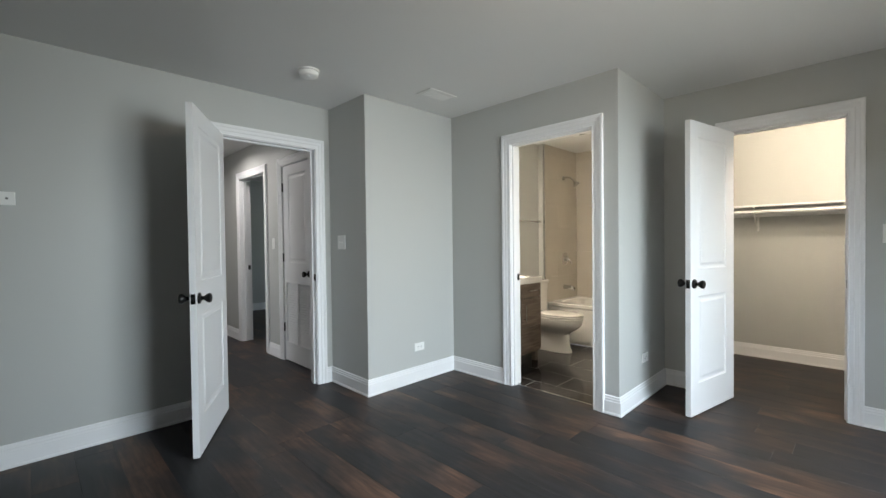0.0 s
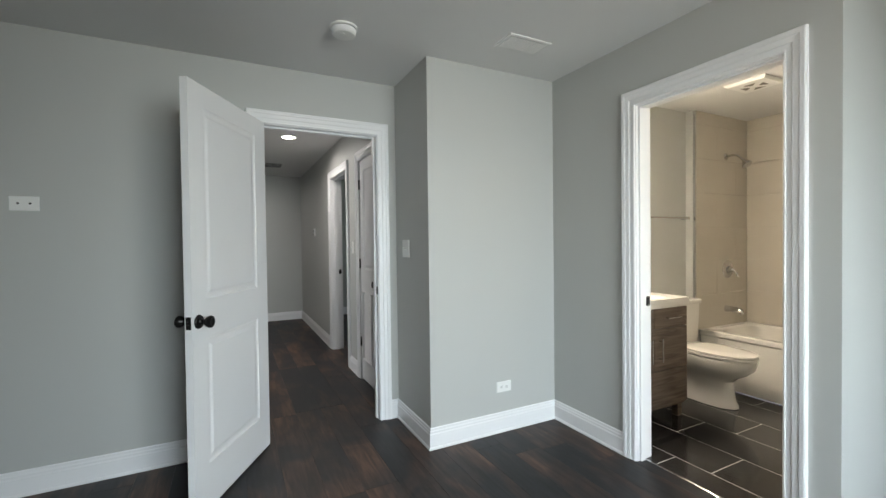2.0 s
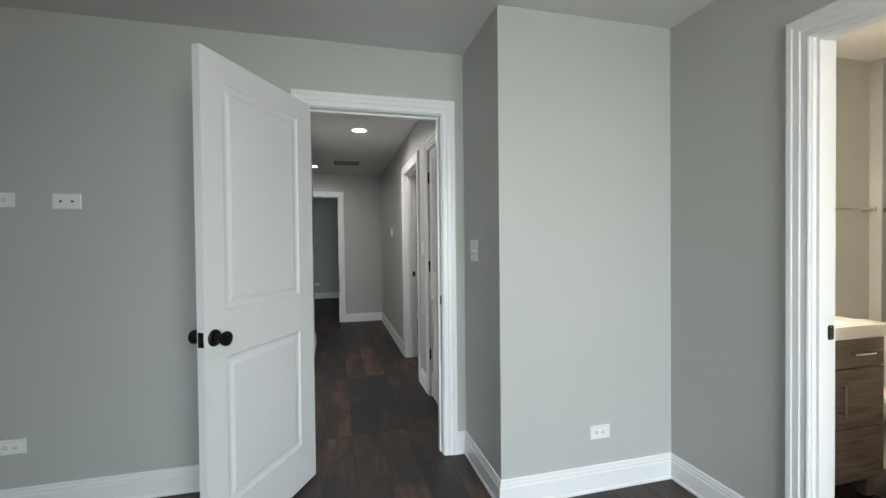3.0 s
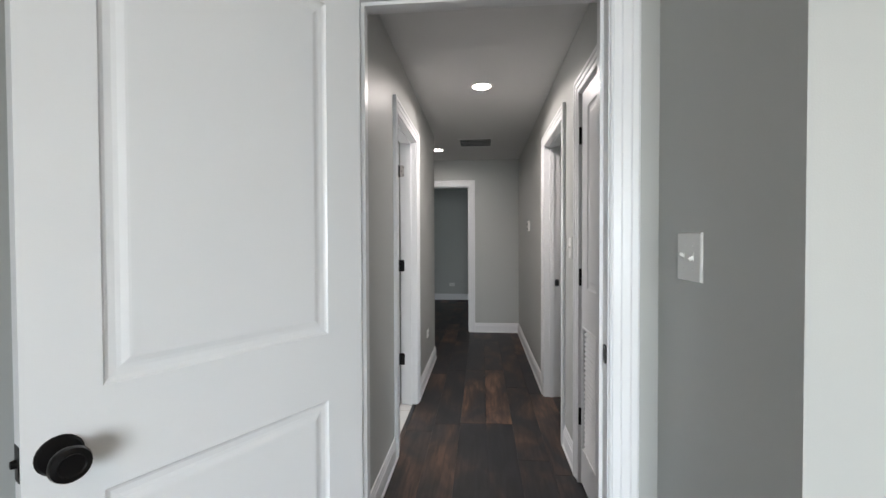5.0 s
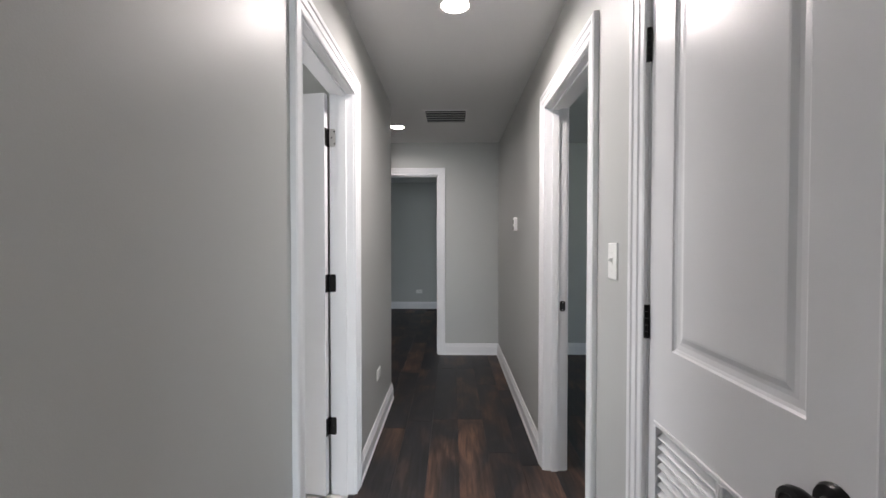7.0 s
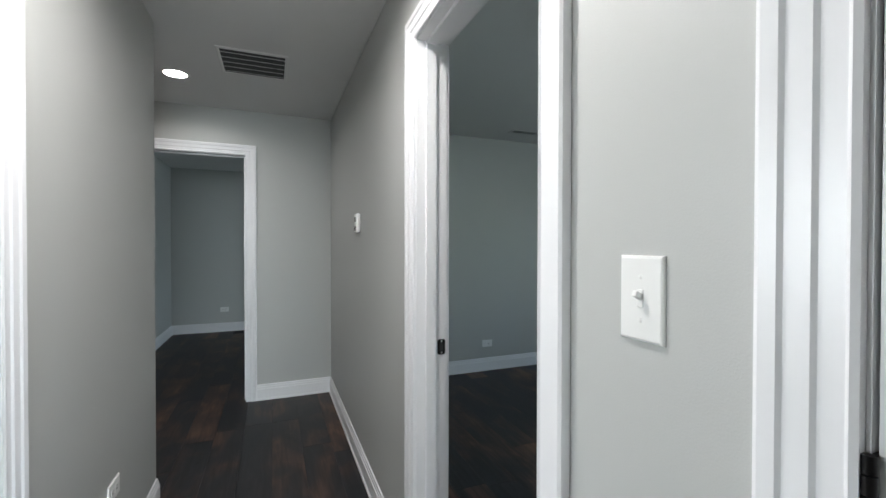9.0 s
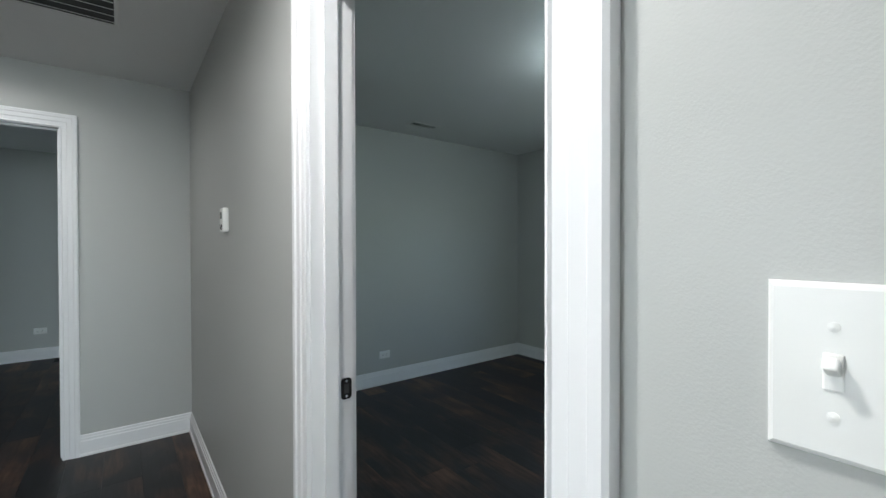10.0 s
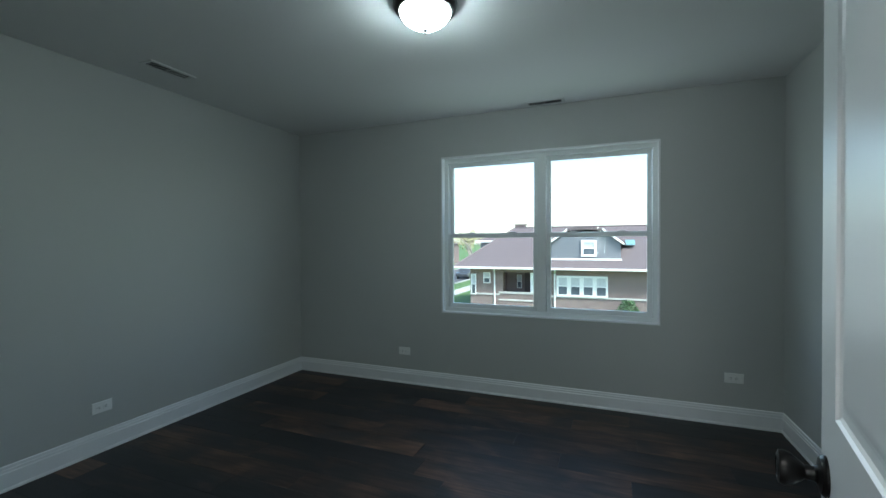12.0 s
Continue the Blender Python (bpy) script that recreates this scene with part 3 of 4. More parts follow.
# ---- closet ----
rod = thing("closet_shelf", "white closet shelf with hanging rod below", "shelf")
part("board", boxes((XB + 0.002, 1.598, 4.895, Y2W - 0.002, 1.535, 1.553), bevel=0.002), TRIM, rod)
part("cleat", boxes((XB + 0.002, 1.598, Y2W - 0.020, Y2W - 0.002, 1.445, 1.534), bevel=0.002), TRIM, rod)
part("rod", tube(bmesh.new(), [(XB + 0.01, 4.91, 1.485), (1.59, 4.91, 1.485)], 0.016, 16), TRIM, rod, "round white hanging rod", smooth=True)
for bx in (-0.19, 0.95):
    bb = boxes((bx - 0.008, bx + 0.008, Y2W - 0.024, Y2W - 0.020, 1.30, 1.53), (bx - 0.008, bx + 0.008, 4.90, Y2W - 0.02, 1.528, 1.5345))
    tube(bb, [(bx, Y2W - 0.024, 1.32), (bx, 5.06, 1.37), (bx, 4.97, 1.44), (bx, 4.93, 1.467)], 0.006, 8)
    tube(bb, [(bx, 4.935, 1.53), (bx, 4.886, 1.51), (bx, 4.886, 1.47), (bx, 4.91, 1.464), (bx, 4.934, 1.47)], 0.005, 8)
    part("bracket", bb, PLASTIC, rod, "white metal shelf bracket")

# ---- bathroom ----
BEIGE = material("beige_wall_tile", (0.56, 0.52, 0.455), 0.22, vary=0.10, vary_scale=2.2, coat=0.1)
GROUT_L = material("pale_grout", (0.50, 0.46, 0.40), 0.8)
BX = -2.265    # bathroom's west face
TX = -2.185   # tiled face at the tub


def tile_wall(axis, face, sign, a0, a1, z0, z1, tw=0.61, th=0.305, label="large beige wall tiles"):
    """Tiles of a tub surround, each a piece, on a grout bed; sign is the side that they face."""
    t = 0.008
    f0, f1 = sorted((face - sign * t, face - sign * (t + 0.01)))
    bed = boxes((f0, f1, a0, a1, z0, z1) if axis == "x" else (a0, a1, f0, f1, z0, z1))
    w = tagged(part("tile_surround", bed, GROUT_L), label, "tiled wall", kind="structure")
    row = 0
    z = z0
    while z < z1 - 0.01:
        a = a0 - (0.3 if row % 2 else 0.0)
        while a < a1 - 0.01:
            u0, u1 = max(a, a0) + 0.0007, min(a + tw, a1) - 0.0007
            v0, v1 = z + 0.0007, min(z + th, z1) - 0.0007
            if u1 - u0 > 0.02:
                n0, n1 = sorted((face, face - sign * t))
                tb = boxes((n0, n1, u0, u1, v0, v1) if axis == "x" else (u0, u1, n0, n1, v0, v1), bevel=0.0012)
                part("tile", tb, BEIGE, w)
            a += tw
        z += th
        row += 1
    return w


wall("wall_bath_left", "x", BX - T, YB + T, Y2W)
wall("wall_tub_end", "x", BX, 4.33, Y2W, thick=TX - BX - 0.018)
tile_wall("x", TX, 1, 4.35, 5.145, 0.47, H)
tile_wall("y", 5.145, -1, TX, XB - T - 0.02, 0.47, H)
tile_wall("x", XB - T - 0.018, -1, 4.35, 5.145, 0.47, H)
strip = tagged(part("edge_strip", boxes((TX - 0.018, TX + 0.003, 4.338, 4.350, 0.001, H), bevel=0.001), CHROME), "shiny metal tile edge strip", "trim", kind="structure")

tub = thing("bathtub", "white alcove bathtub with a flat apron", "bathtub")


tx0, tx1, ty0, ty1 = TX + 0.002, XB - T - 0.02, 4.395, 5.135
tb = bmesh.new()
loft(tb, [rrect(tx0, tx1, ty0 + 0.012, ty1, 0.004, 0.001), rrect(tx0, tx1, ty0 + 0.012, ty1, 0.004, 0.420), rrect(tx0, tx1, ty0, ty1, 0.006, 0.436), rrect(tx0, tx1, ty0, ty1, 0.006, 0.466), rrect(tx0 + 0.006, tx1 - 0.006, ty0 + 0.006, ty1 - 0.006, 0.01, 0.474),
          rrect(tx0 + 0.07, tx1 - 0.07, ty0 + 0.065, ty1 - 0.05, 0.16, 0.474), rrect(tx0 + 0.085, tx1 - 0.085, ty0 + 0.08, ty1 - 0.065, 0.16, 0.460), rrect(tx0 + 0.12, tx1 - 0.18, ty0 + 0.11, ty1 - 0.09, 0.15, 0.20), rrect(tx0 + 0.16, tx1 - 0.26, ty0 + 0.15, ty1 - 0.13, 0.13, 0.10)])
part("shell", tb, CERAMIC, tub, smooth=True)
part("overflow_plate", lathe(bmesh.new(), [(0.0, 0.012), (0.034, 0.010), (0.036, 0.0)], pose(tx0 + 0.100, 4.79, 0.345, 0, 82, 0), 24), CHROME, tub, "chrome overflow plate", smooth=True)

sh = thing("shower", "chrome shower head on a bent arm", "shower", m=pose(TX, 4.80, 2.04))
part("flange", lathe(bmesh.new(), [(0.0, 0.014), (0.016, 0.013), (0.030, 0.004), (0.031, 0.0)], pose(0, 0, 0, 0, 90, 0), 24), CHROME, sh, smooth=True)
part("arm", tube(bmesh.new(), [(0, 0, 0), (0.06, 0, 0.004), (0.10, 0, -0.008), (0.135, 0, -0.04), (0.150, 0, -0.058)], 0.0105, 12), CHROME, sh, smooth=True)
part("head", lathe(bmesh.new(), [(0.0, 0.0), (0.014, 0.0), (0.016, 0.018), (0.024, 0.032), (0.042, 0.056), (0.043, 0.064), (0.036, 0.067), (0.0, 0.067)], pose(0.146, 0, -0.052, 0, 145, 0), 28), CHROME, sh, smooth=True)

va = thing("shower_valve", "round chrome shower valve with a lever", "shower valve", m=pose(TX, 4.825, 0.993, 0, 90, 0))
part("plate", lathe(bmesh.new(), [(0.083, 0.0), (0.083, 0.003), (0.074, 0.009), (0.030, 0.013), (0.028, 0.035), (0.0, 0.036)], None, 40), CHROME, va, smooth=True)
part("lever", tube(bmesh.new(), [(0, 0, 0.034), (0.012, 0.01, 0.056), (0.040, 0.035, 0.062), (0.066, 0.058, 0.058)], 0.010, 10), CHROME, va, smooth=True)

sp = thing("tub_spout", "short chrome tub spout on beige tile", "spout", m=pose(TX, 4.80, 0.625))
spb = bmesh.new()
rings = []
for x, r, dz in ((0, 0.030, 0), (0.012, 0.031, 0), (0.03, 0.026, 0.001), (0.09, 0.024, 0), (0.13, 0.022, -0.006), (0.150, 0.017, -0.014), (0.155, 0.008, -0.016)):
    rings.append([(x, r * math.cos(2 * math.pi * k / 20), dz + r * math.sin(2 * math.pi * k / 20)) for k in range(20)])
loft(spb, rings)
box(spb, 0.118, 0.144, -0.013, 0.013, -0.040, -0.012, bevel=0.004)
part("body", spb, CHROME, sp, smooth=True)

towel = thing("towel_bar", "slim metal towel bar on the bathroom wall", "towel bar", m=pose(BX, 4.27, 1.463))
part("bar", tube(bmesh.new(), [(0.055, 0.0, 0.0), (0.055, -0.60, 0.0)], 0.008, 10), CHROME, towel, smooth=True)
for py in (0.0, -0.60):
    part("post", boxes((0.0, 0.068, py - 0.014, py + 0.014, -0.014, 0.014), bevel=0.004), CHROME, towel, smooth=True)

fan = thing("exhaust_fan", "white ceiling exhaust fan grille", "exhaust fan", m=pose(-1.60, 4.11, H, 180, 0, 0))
part("cover", loft(bmesh.new(), [[(sx * a, sy * a, z) for sx, sy in ((-1, -1), (1, -1), (1, 1), (-1, 1))] for a, z in ((0.135, 0.0), (0.135, 0.006), (0.12, 0.020), (0.09, 0.024))]), PLASTIC, fan)
# slots are thin dark slabs; the shade inside them is painted on
for k in range(4):
    part("slot", loft(bmesh.new(), [[(x * c - y * s, x * s + y * c, z) for x, y in ((-0.04, -0.075), (0.04, -0.075), (0.012, -0.035), (-0.012, -0.035))] for z in (0.0225, 0.0248) for c, s in ((math.cos(k * math.pi / 2), math.sin(k * math.pi / 2)),)]), material("vent_shadow", (0.16, 0.15, 0.13), 0.7) if k == 0 else bpy.data.materials["vent_shadow"], fan)


def wood_material(name, c0, c1):
    m = bpy.data.materials.new(name)
    m.use_nodes = True
    n, l = m.node_tree.nodes, m.node_tree.links
    b = n["Principled BSDF"]
    geo, mp, t = n.new("ShaderNodeNewGeometry"), n.new("ShaderNodeMapping"), n.new("ShaderNodeTexNoise")
    mp.inputs["Scale"].default_value = (4.0, 4.0, 55.0)
    t.inputs["Scale"].default_value, t.inputs["Detail"].default_value, t.inputs["Distortion"].default_value = 1.0, 6, 0.8
    l.new(geo.outputs["Position"], mp.inputs["Vector"])
    l.new(mp.outputs[0], t.inputs["Vector"])
    r = ramp(n, [(0.30, c0), (0.70, c1)])
    l.new(t.outputs["Fac"], r.inputs["Fac"])
    l.new(r.outputs["Color"], b.inputs["Base Color"])
    b.inputs["Roughness"].default_value = 0.5
    bp = n.new("ShaderNodeBump")
    bp.inputs["Strength"].default_value, bp.inputs["Distance"].default_value = 0.2, 0.001
    l.new(t.outputs["Fac"], bp.inputs["Height"])
    l.new(bp.outputs[0], b.inputs["Normal"])
    return m


OAK = wood_material("grey_brown_oak", (0.085, 0.060, 0.045), (0.20, 0.155, 0.12))
van = thing("bathroom_vanity", "grey-brown wood vanity cabinet with drawers", "vanity")
vy0, vy1, vx1 = 2.878, 3.586, -1.79
vb = boxes((BX + 0.01, vx1, vy0, vy1, 0.10, 0.805), bevel=0.002)
part("body", vb, OAK, van)
for fx, fy in ((BX + 0.05, vy0 + 0.02), (BX + 0.05, vy1 - 0.06), (vx1 - 0.06, vy0 + 0.02), (vx1 - 0.06, vy1 - 0.06)):
    part("foot", boxes((fx, fx + 0.045, fy, fy + 0.045, 0.001, 0.10), bevel=0.002), OAK, van)
dw = (vy1 - vy0 - 0.012) / 2
for k in range(2):
    ya = vy0 + 0.004 + k * (dw + 0.004)
    dr = part("drawer", boxes((vx1 + 0.001, vx1 + 0.019, ya, ya + dw, 0.665, 0.800), bevel=0.002), OAK, van)
    hb = tube(bmesh.new(), [(vx1 + 0.046, ya + dw / 2 - 0.07, 0.735), (vx1 + 0.046, ya + dw / 2 + 0.07, 0.735)], 0.005, 8)
    box(hb, vx1 + 0.018, vx1 + 0.046, ya + dw / 2 - 0.055, ya + dw / 2 - 0.047, 0.731, 0.739)
    box(hb, vx1 + 0.018, vx1 + 0.046, ya + dw / 2 + 0.047, ya + dw / 2 + 0.055, 0.731, 0.739)
    part("handle", hb, CHROME, dr, "slim metal bar handle")
    cd = part("cabinet_door", boxes((vx1 + 0.001, vx1 + 0.019, ya, ya + dw, 0.375, 0.660), bevel=0.002), OAK, van)
    hy = ya + dw - 0.05 if k == 0 else ya + 0.05
    hb = tube(bmesh.new(), [(vx1 + 0.046, hy, 0.44), (vx1 + 0.046, hy, 0.60)], 0.005, 8)
    box(hb, vx1 + 0.018, vx1 + 0.046, hy - 0.004, hy + 0.004, 0.455, 0.463)
    box(hb, vx1 + 0.018, vx1 + 0.046, hy - 0.004, hy + 0.004, 0.577, 0.585)
    part("handle", hb, CHROME, cd, "slim metal bar handle")
part("lower_drawer", boxes((vx1 + 0.001, vx1 + 0.019, vy0 + 0.004, vy1 - 0.004, 0.125, 0.370), bevel=0.002), OAK, van)
vt = thing("bathroom_sink", "white moulded sink top on the vanity", "sink")
vtb = bmesh.new()
loft(vtb, [rrect(BX + 0.002, vx1 + 0.028, vy0 - 0.008, vy1 + 0.010, 0.004, 0.8055), rrect(BX + 0.002, vx1 + 0.028, vy0 - 0.008, vy1 + 0.010, 0.004, 0.862), rrect(BX + 0.004, vx1 + 0.026, vy0 - 0.006, vy1 + 0.008, 0.004, 0.865),
           rrect(BX + 0.10, vx1 - 0.02, vy0 + 0.13, vy1 - 0.13, 0.06, 0.865), rrect(BX + 0.11, vx1 - 0.03, vy0 + 0.14, vy1 - 0.14, 0.06, 0.850), rrect(BX + 0.15, vx1 - 0.07, vy0 + 0.19, vy1 - 0.19, 0.05, 0.812)])
part("basin", vtb, CERAMIC, vt, smooth=True)

toilet = thing("toilet", "white two-piece toilet with its lid down", "toilet", m=pose(BX, 4.03, 0) @ Matrix.Diagonal((0.92, 0.96, 0.97, 1)))


def egg(cx, half, w, back, z, n=36, p=2.3):
    """An oval ring, long along x, rounder at the front, squared towards the back."""
    pts = []
    for k in range(n):
        a = 2 * math.pi * k / n
        c, s = math.cos(a), math.sin(a)
        ex = half if c > 0 else back
        pts.append((cx + ex * math.copysign(abs(c) ** (2 / p), c), w * math.copysign(abs(s) ** (2 / p), s), z))
    return pts


bowl = bmesh.new()
loft(bowl, [egg(0.42, 0.225, 0.108, 0.32, 0.001), egg(0.42, 0.222, 0.106, 0.32, 0.02), egg(0.42, 0.205, 0.094, 0.30, 0.05), egg(0.42, 0.190, 0.086, 0.29, 0.14), egg(0.42, 0.190, 0.088, 0.28, 0.20), egg(0.43, 0.215, 0.108, 0.28, 0.235), egg(0.435, 0.275, 0.150, 0.28, 0.270), egg(0.44, 0.318, 0.174, 0.28, 0.315), egg(0.44, 0.338, 0.184, 0.27, 0.370), egg(0.44, 0.338, 0.184, 0.27, 0.388), egg(0.44, 0.330, 0.178, 0.265, 0.394)])
part("bowl", bowl, CERAMIC, toilet, smooth=True)
part("seat", loft(bmesh.new(), [egg(0.44, 0.340, 0.184, 0.20, 0.399), egg(0.44, 0.344, 0.188, 0.20, 0.403), egg(0.44, 0.344, 0.188, 0.20, 0.412), egg(0.44, 0.339, 0.184, 0.20, 0.417)]), CERAMIC, toilet, smooth=True)
part("lid", loft(bmesh.new(), [egg(0.44, 0.338, 0.182, 0.215, 0.4205), egg(0.44, 0.342, 0.186, 0.215, 0.425), egg(0.44, 0.340, 0.184, 0.215, 0.433), egg(0.44, 0.325, 0.172, 0.205, 0.439), egg(0.44, 0.20, 0.10, 0.12, 0.443)]), CERAMIC, toilet, smooth=True)
part("tank", loft(bmesh.new(), [rrect(0.035, 0.195, -0.185, 0.185, 0.03, 0.385), rrect(0.022, 0.205, -0.20, 0.20, 0.03, 0.46), rrect(0.012, 0.212, -0.212, 0.212, 0.03, 0.755)]), CERAMIC, toilet, smooth=True)
part("tank_lid", loft(bmesh.new(), [rrect(0.006, 0.220, -0.220, 0.220, 0.03, 0.757), rrect(0.004, 0.224, -0.224, 0.224, 0.03, 0.765), rrect(0.004, 0.224, -0.224, 0.224, 0.03, 0.785), rrect(0.012, 0.216, -0.216, 0.216, 0.03, 0.794)]), CERAMIC, toilet, smooth=True)
part("flush_lever", tube(bmesh.new(), [(0.213, -0.15, 0.70), (0.232, -0.15, 0.70), (0.236, -0.11, 0.695), (0.236, -0.07, 0.69)], 0.006, 8), CHROME, toilet, smooth=True)
for s in (-1, 1):
    part("bolt_cap", lathe(bmesh.new(), [(0.012, 0.018), (0.012, 0.026), (0.006, 0.034), (0.0, 0.035)], pose(0.30, s * 0.085, 0), 12), CERAMIC, toilet)

vl = thing("vanity_light", "lit bar of bathroom vanity lights", "wall light", m=pose(BX, 3.235, 2.03))
part("back_plate", boxes((0.0, 0.02, -0.28, 0.28, -0.04, 0.04), bevel=0.004), CHROME, vl)
for k in (-1, 0, 1):
    part("shade", lathe(bmesh.new(), [(0.028, 0.06), (0.045, 0.0), (0.05, -0.07), (0.0, -0.075)], pose(0.07, k * 0.19, 0.0), 20), glow("shade_glow", (1.0, 0.88, 0.70), 4.0) if k == -1 else bpy.data.materials["shade_glow"], vl, smooth=True)


# ---- windows ----
def glass():
    m = bpy.data.materials.new("window_glass")
    m.use_nodes = True
    n, l = m.node_tree.nodes, m.node_tree.links
    out = n["Material Output"]
    tr, gl, mix = n.new("ShaderNodeBsdfTransparent"), n.new("ShaderNodeBsdfGlossy"), n.new("ShaderNodeMixShader")
    gl.inputs["Roughness"].default_value = 0.02
    tr.inputs["Color"].default_value = (0.95, 0.98, 0.97, 1)
    mix.inputs[0].default_value = 0.006
    l.new(tr.outputs[0], mix.inputs[1])
    l.new(gl.outputs[0], mix.inputs[2])
    l.new(mix.outputs[0], out.inputs["Surface"])
    return m


GLASS = glass()
VINYL = material("white_vinyl", (0.78, 0.80, 0.79), 0.38)


def window(name, m, width, height, units=2):
    """Double-hung windows side by side; local x across, local y outwards, z up, standing on z = 0."""
    w = tagged(new(name), "white vinyl double-hung window pair", "window", kind="structure")
    w.matrix_basis = m
    fr, mul = 0.042, 0.07
    d0, d1 = 0.055, 0.135
    fb = boxes((0, width, d0, d1, 0, fr), (0, width, d0, d1, height - fr, height), (0, fr, d0, d1, fr, height - fr), (width - fr, width, d0, d1, fr, height - fr), bevel=0.003)
    part("window_frame", fb, VINYL, w)
    # drywall returns with a thin bright bead
    rb = boxes((-0.004, width + 0.004, -0.004, d0, -0.004, 0.008), (-0.004, width + 0.004, -0.004, d0, height - 0.008, height + 0.004), (-0.004, 0.008, -0.004, d0, 0.008, height - 0.008), (width - 0.008, width + 0.004, -0.004, d0, 0.008, height - 0.008))
    part("window_return", rb, TRIM, w)
    uw = (width - 2 * fr - (units - 1) * mul) / units
    for u in range(units):
        x0 = fr + u * (uw + mul)
        x1 = x0 + uw
        if u:
            part("mullion", boxes((x0 - mul, x0, d0 - 0.004, d1, fr, height - fr), bevel=0.003), VINYL, w)
        mid = fr + (height - 2 * fr) * 0.495
        for kind, za, zb, ya in (("upper_sash", mid - 0.014, height - fr, 0.100), ("lower_sash", fr, mid + 0.018, 0.066)):
            s = 0.036
            sb = boxes((x0 + 0.003, x1 - 0.003, ya, ya + 0.028, za, za + s), (x0 + 0.003, x1 - 0.003, ya, ya + 0.028, zb - s, zb - 0.002), (x0 + 0.003, x0 + s, ya, ya + 0.028, za + s, zb - s), (x1 - s, x1 - 0.003, ya, ya + 0.028, za + s, zb - s), bevel=0.003)
            sash = part(kind, sb, VINYL, w)
            pane = part("pane", boxes((x0 + s - 0.004, x1 - s + 0.004, ya + 0.012, ya + 0.016, za + s - 0.004, zb - s + 0.004)), GLASS, sash)
            pane.visible_shadow = False
        for lx in (x0 + uw * 0.27, x0 + uw * 0.73):
            part("sash_lock", boxes((lx - 0.028, lx + 0.028, 0.068, 0.092, mid + 0.018, mid + 0.030), bevel=0.004), VINYL, w)
    return w


window("window_1", pose(WIN2[0], Y2W, WIN2[2]), WIN2[1] - WIN2[0], WIN2[3] - WIN2[2])
window("window_2", pose(XE, 2.52, 0.68, 0, 0, -90), 1.74, 1.38)
# unseen window, added to go with the lamp in the hall bathroom
window("window_4_added", pose(-4.45, -1.60, 0.95, 0, 0, 180), 0.90, 1.0, 1)
window("window_3", pose(-9.85, Y2W, 0.685), 1.30, 1.375, 1)


# ---- outdoors, seen from the upper floor ----
GZ = -3.6


def brick_material():
    m = bpy.data.materials.new("red_brown_brick")
    m.use_nodes = True
    n, l = m.node_tree.nodes, m.node_tree.links
    b = n["Principled BSDF"]
    geo, mp, t = n.new("ShaderNodeNewGeometry"), n.new("ShaderNodeMapping"), n.new("ShaderNodeTexBrick")
    mp.inputs["Rotation"].default_value = (radians(90), 0, 0)
    t.inputs["Scale"].default_value = 1.0
    t.inputs["Brick Width"].default_value, t.inputs["Row Height"].default_value, t.inputs["Mortar Size"].default_value = 0.21, 0.075, 0.008
    t.inputs["Color1"].default_value, t.inputs["Color2"].default_value, t.inputs["Mortar"].default_value = (0.215, 0.145, 0.135, 1), (0.135, 0.094, 0.092, 1), (0.30, 0.27, 0.24, 1)
    l.new(geo.outputs["Position"], mp.inputs["Vector"])
    l.new(mp.outputs[0], t.inputs["Vector"])
    l.new(t.outputs["Color"], b.inputs["Base Color"])
    b.inputs["Roughness"].default_value = 0.85
    return m


BRICK = brick_material()
SHINGLE = material("brown_shingle", (0.115, 0.092, 0.095), 0.9, bump=0.5, bump_scale=9, vary=0.25, vary_scale=5)
SIDING = material("grey_siding", (0.22, 0.23, 0.25), 0.7, vary=0.05, vary_scale=2)
FASCIA = material("white_fascia", (0.75, 0.75, 0.73), 0.6)
PANE = material("house_pane", (0.10, 0.12, 0.14), 0.08, vary=0.4, vary_scale=1.5)
BLIND = material("pale_blind", (0.5, 0.52, 0.53), 0.6)
GRASS = material("lawn", (0.07, 0.13, 0.035), 0.95, bump=0.6, bump_scale=25, vary=0.4, vary_scale=0.4)
ASPHALT = material("asphalt", (0.075, 0.075, 0.078), 0.9, vary=0.2, vary_scale=0.3)
CONCRETE = material("concrete", (0.36, 0.35, 0.33), 0.85, vary=0.12, vary_scale=0.8)
STONE = material("pale_stone", (0.50, 0.48, 0.45), 0.8)

tagged(part("ground", boxes((-900, 900, 7, 1800, GZ - 1, GZ)), GRASS), "green lawn reaching to the horizon", "ground", kind="structure")
tagged(part("road", boxes((-31.0, -22.0, 12, 900, GZ, GZ + 0.01)), ASPHALT), "grey asphalt side street", "road", kind="structure")
tagged(part("road", boxes((-21.0, 60.0, 10, 18, GZ, GZ + 0.01)), ASPHALT), "grey asphalt street in front of the house", "road", kind="structure")
tagged(part("pavement", boxes((-19.4, -17.9, 19, 300, GZ, GZ + 0.06), (-34.6, -33.0, 19, 300, GZ, GZ + 0.06)), CONCRETE), "pale concrete pavement", "pavement", kind="structure")
tagged(part("kerb", boxes((-21.97, -21.80, 19, 300, GZ, GZ + 0.13), (-31.2, -31.03, 19, 300, GZ, GZ + 0.13)), CONCRETE), "low concrete kerb", "kerb", kind="structure")

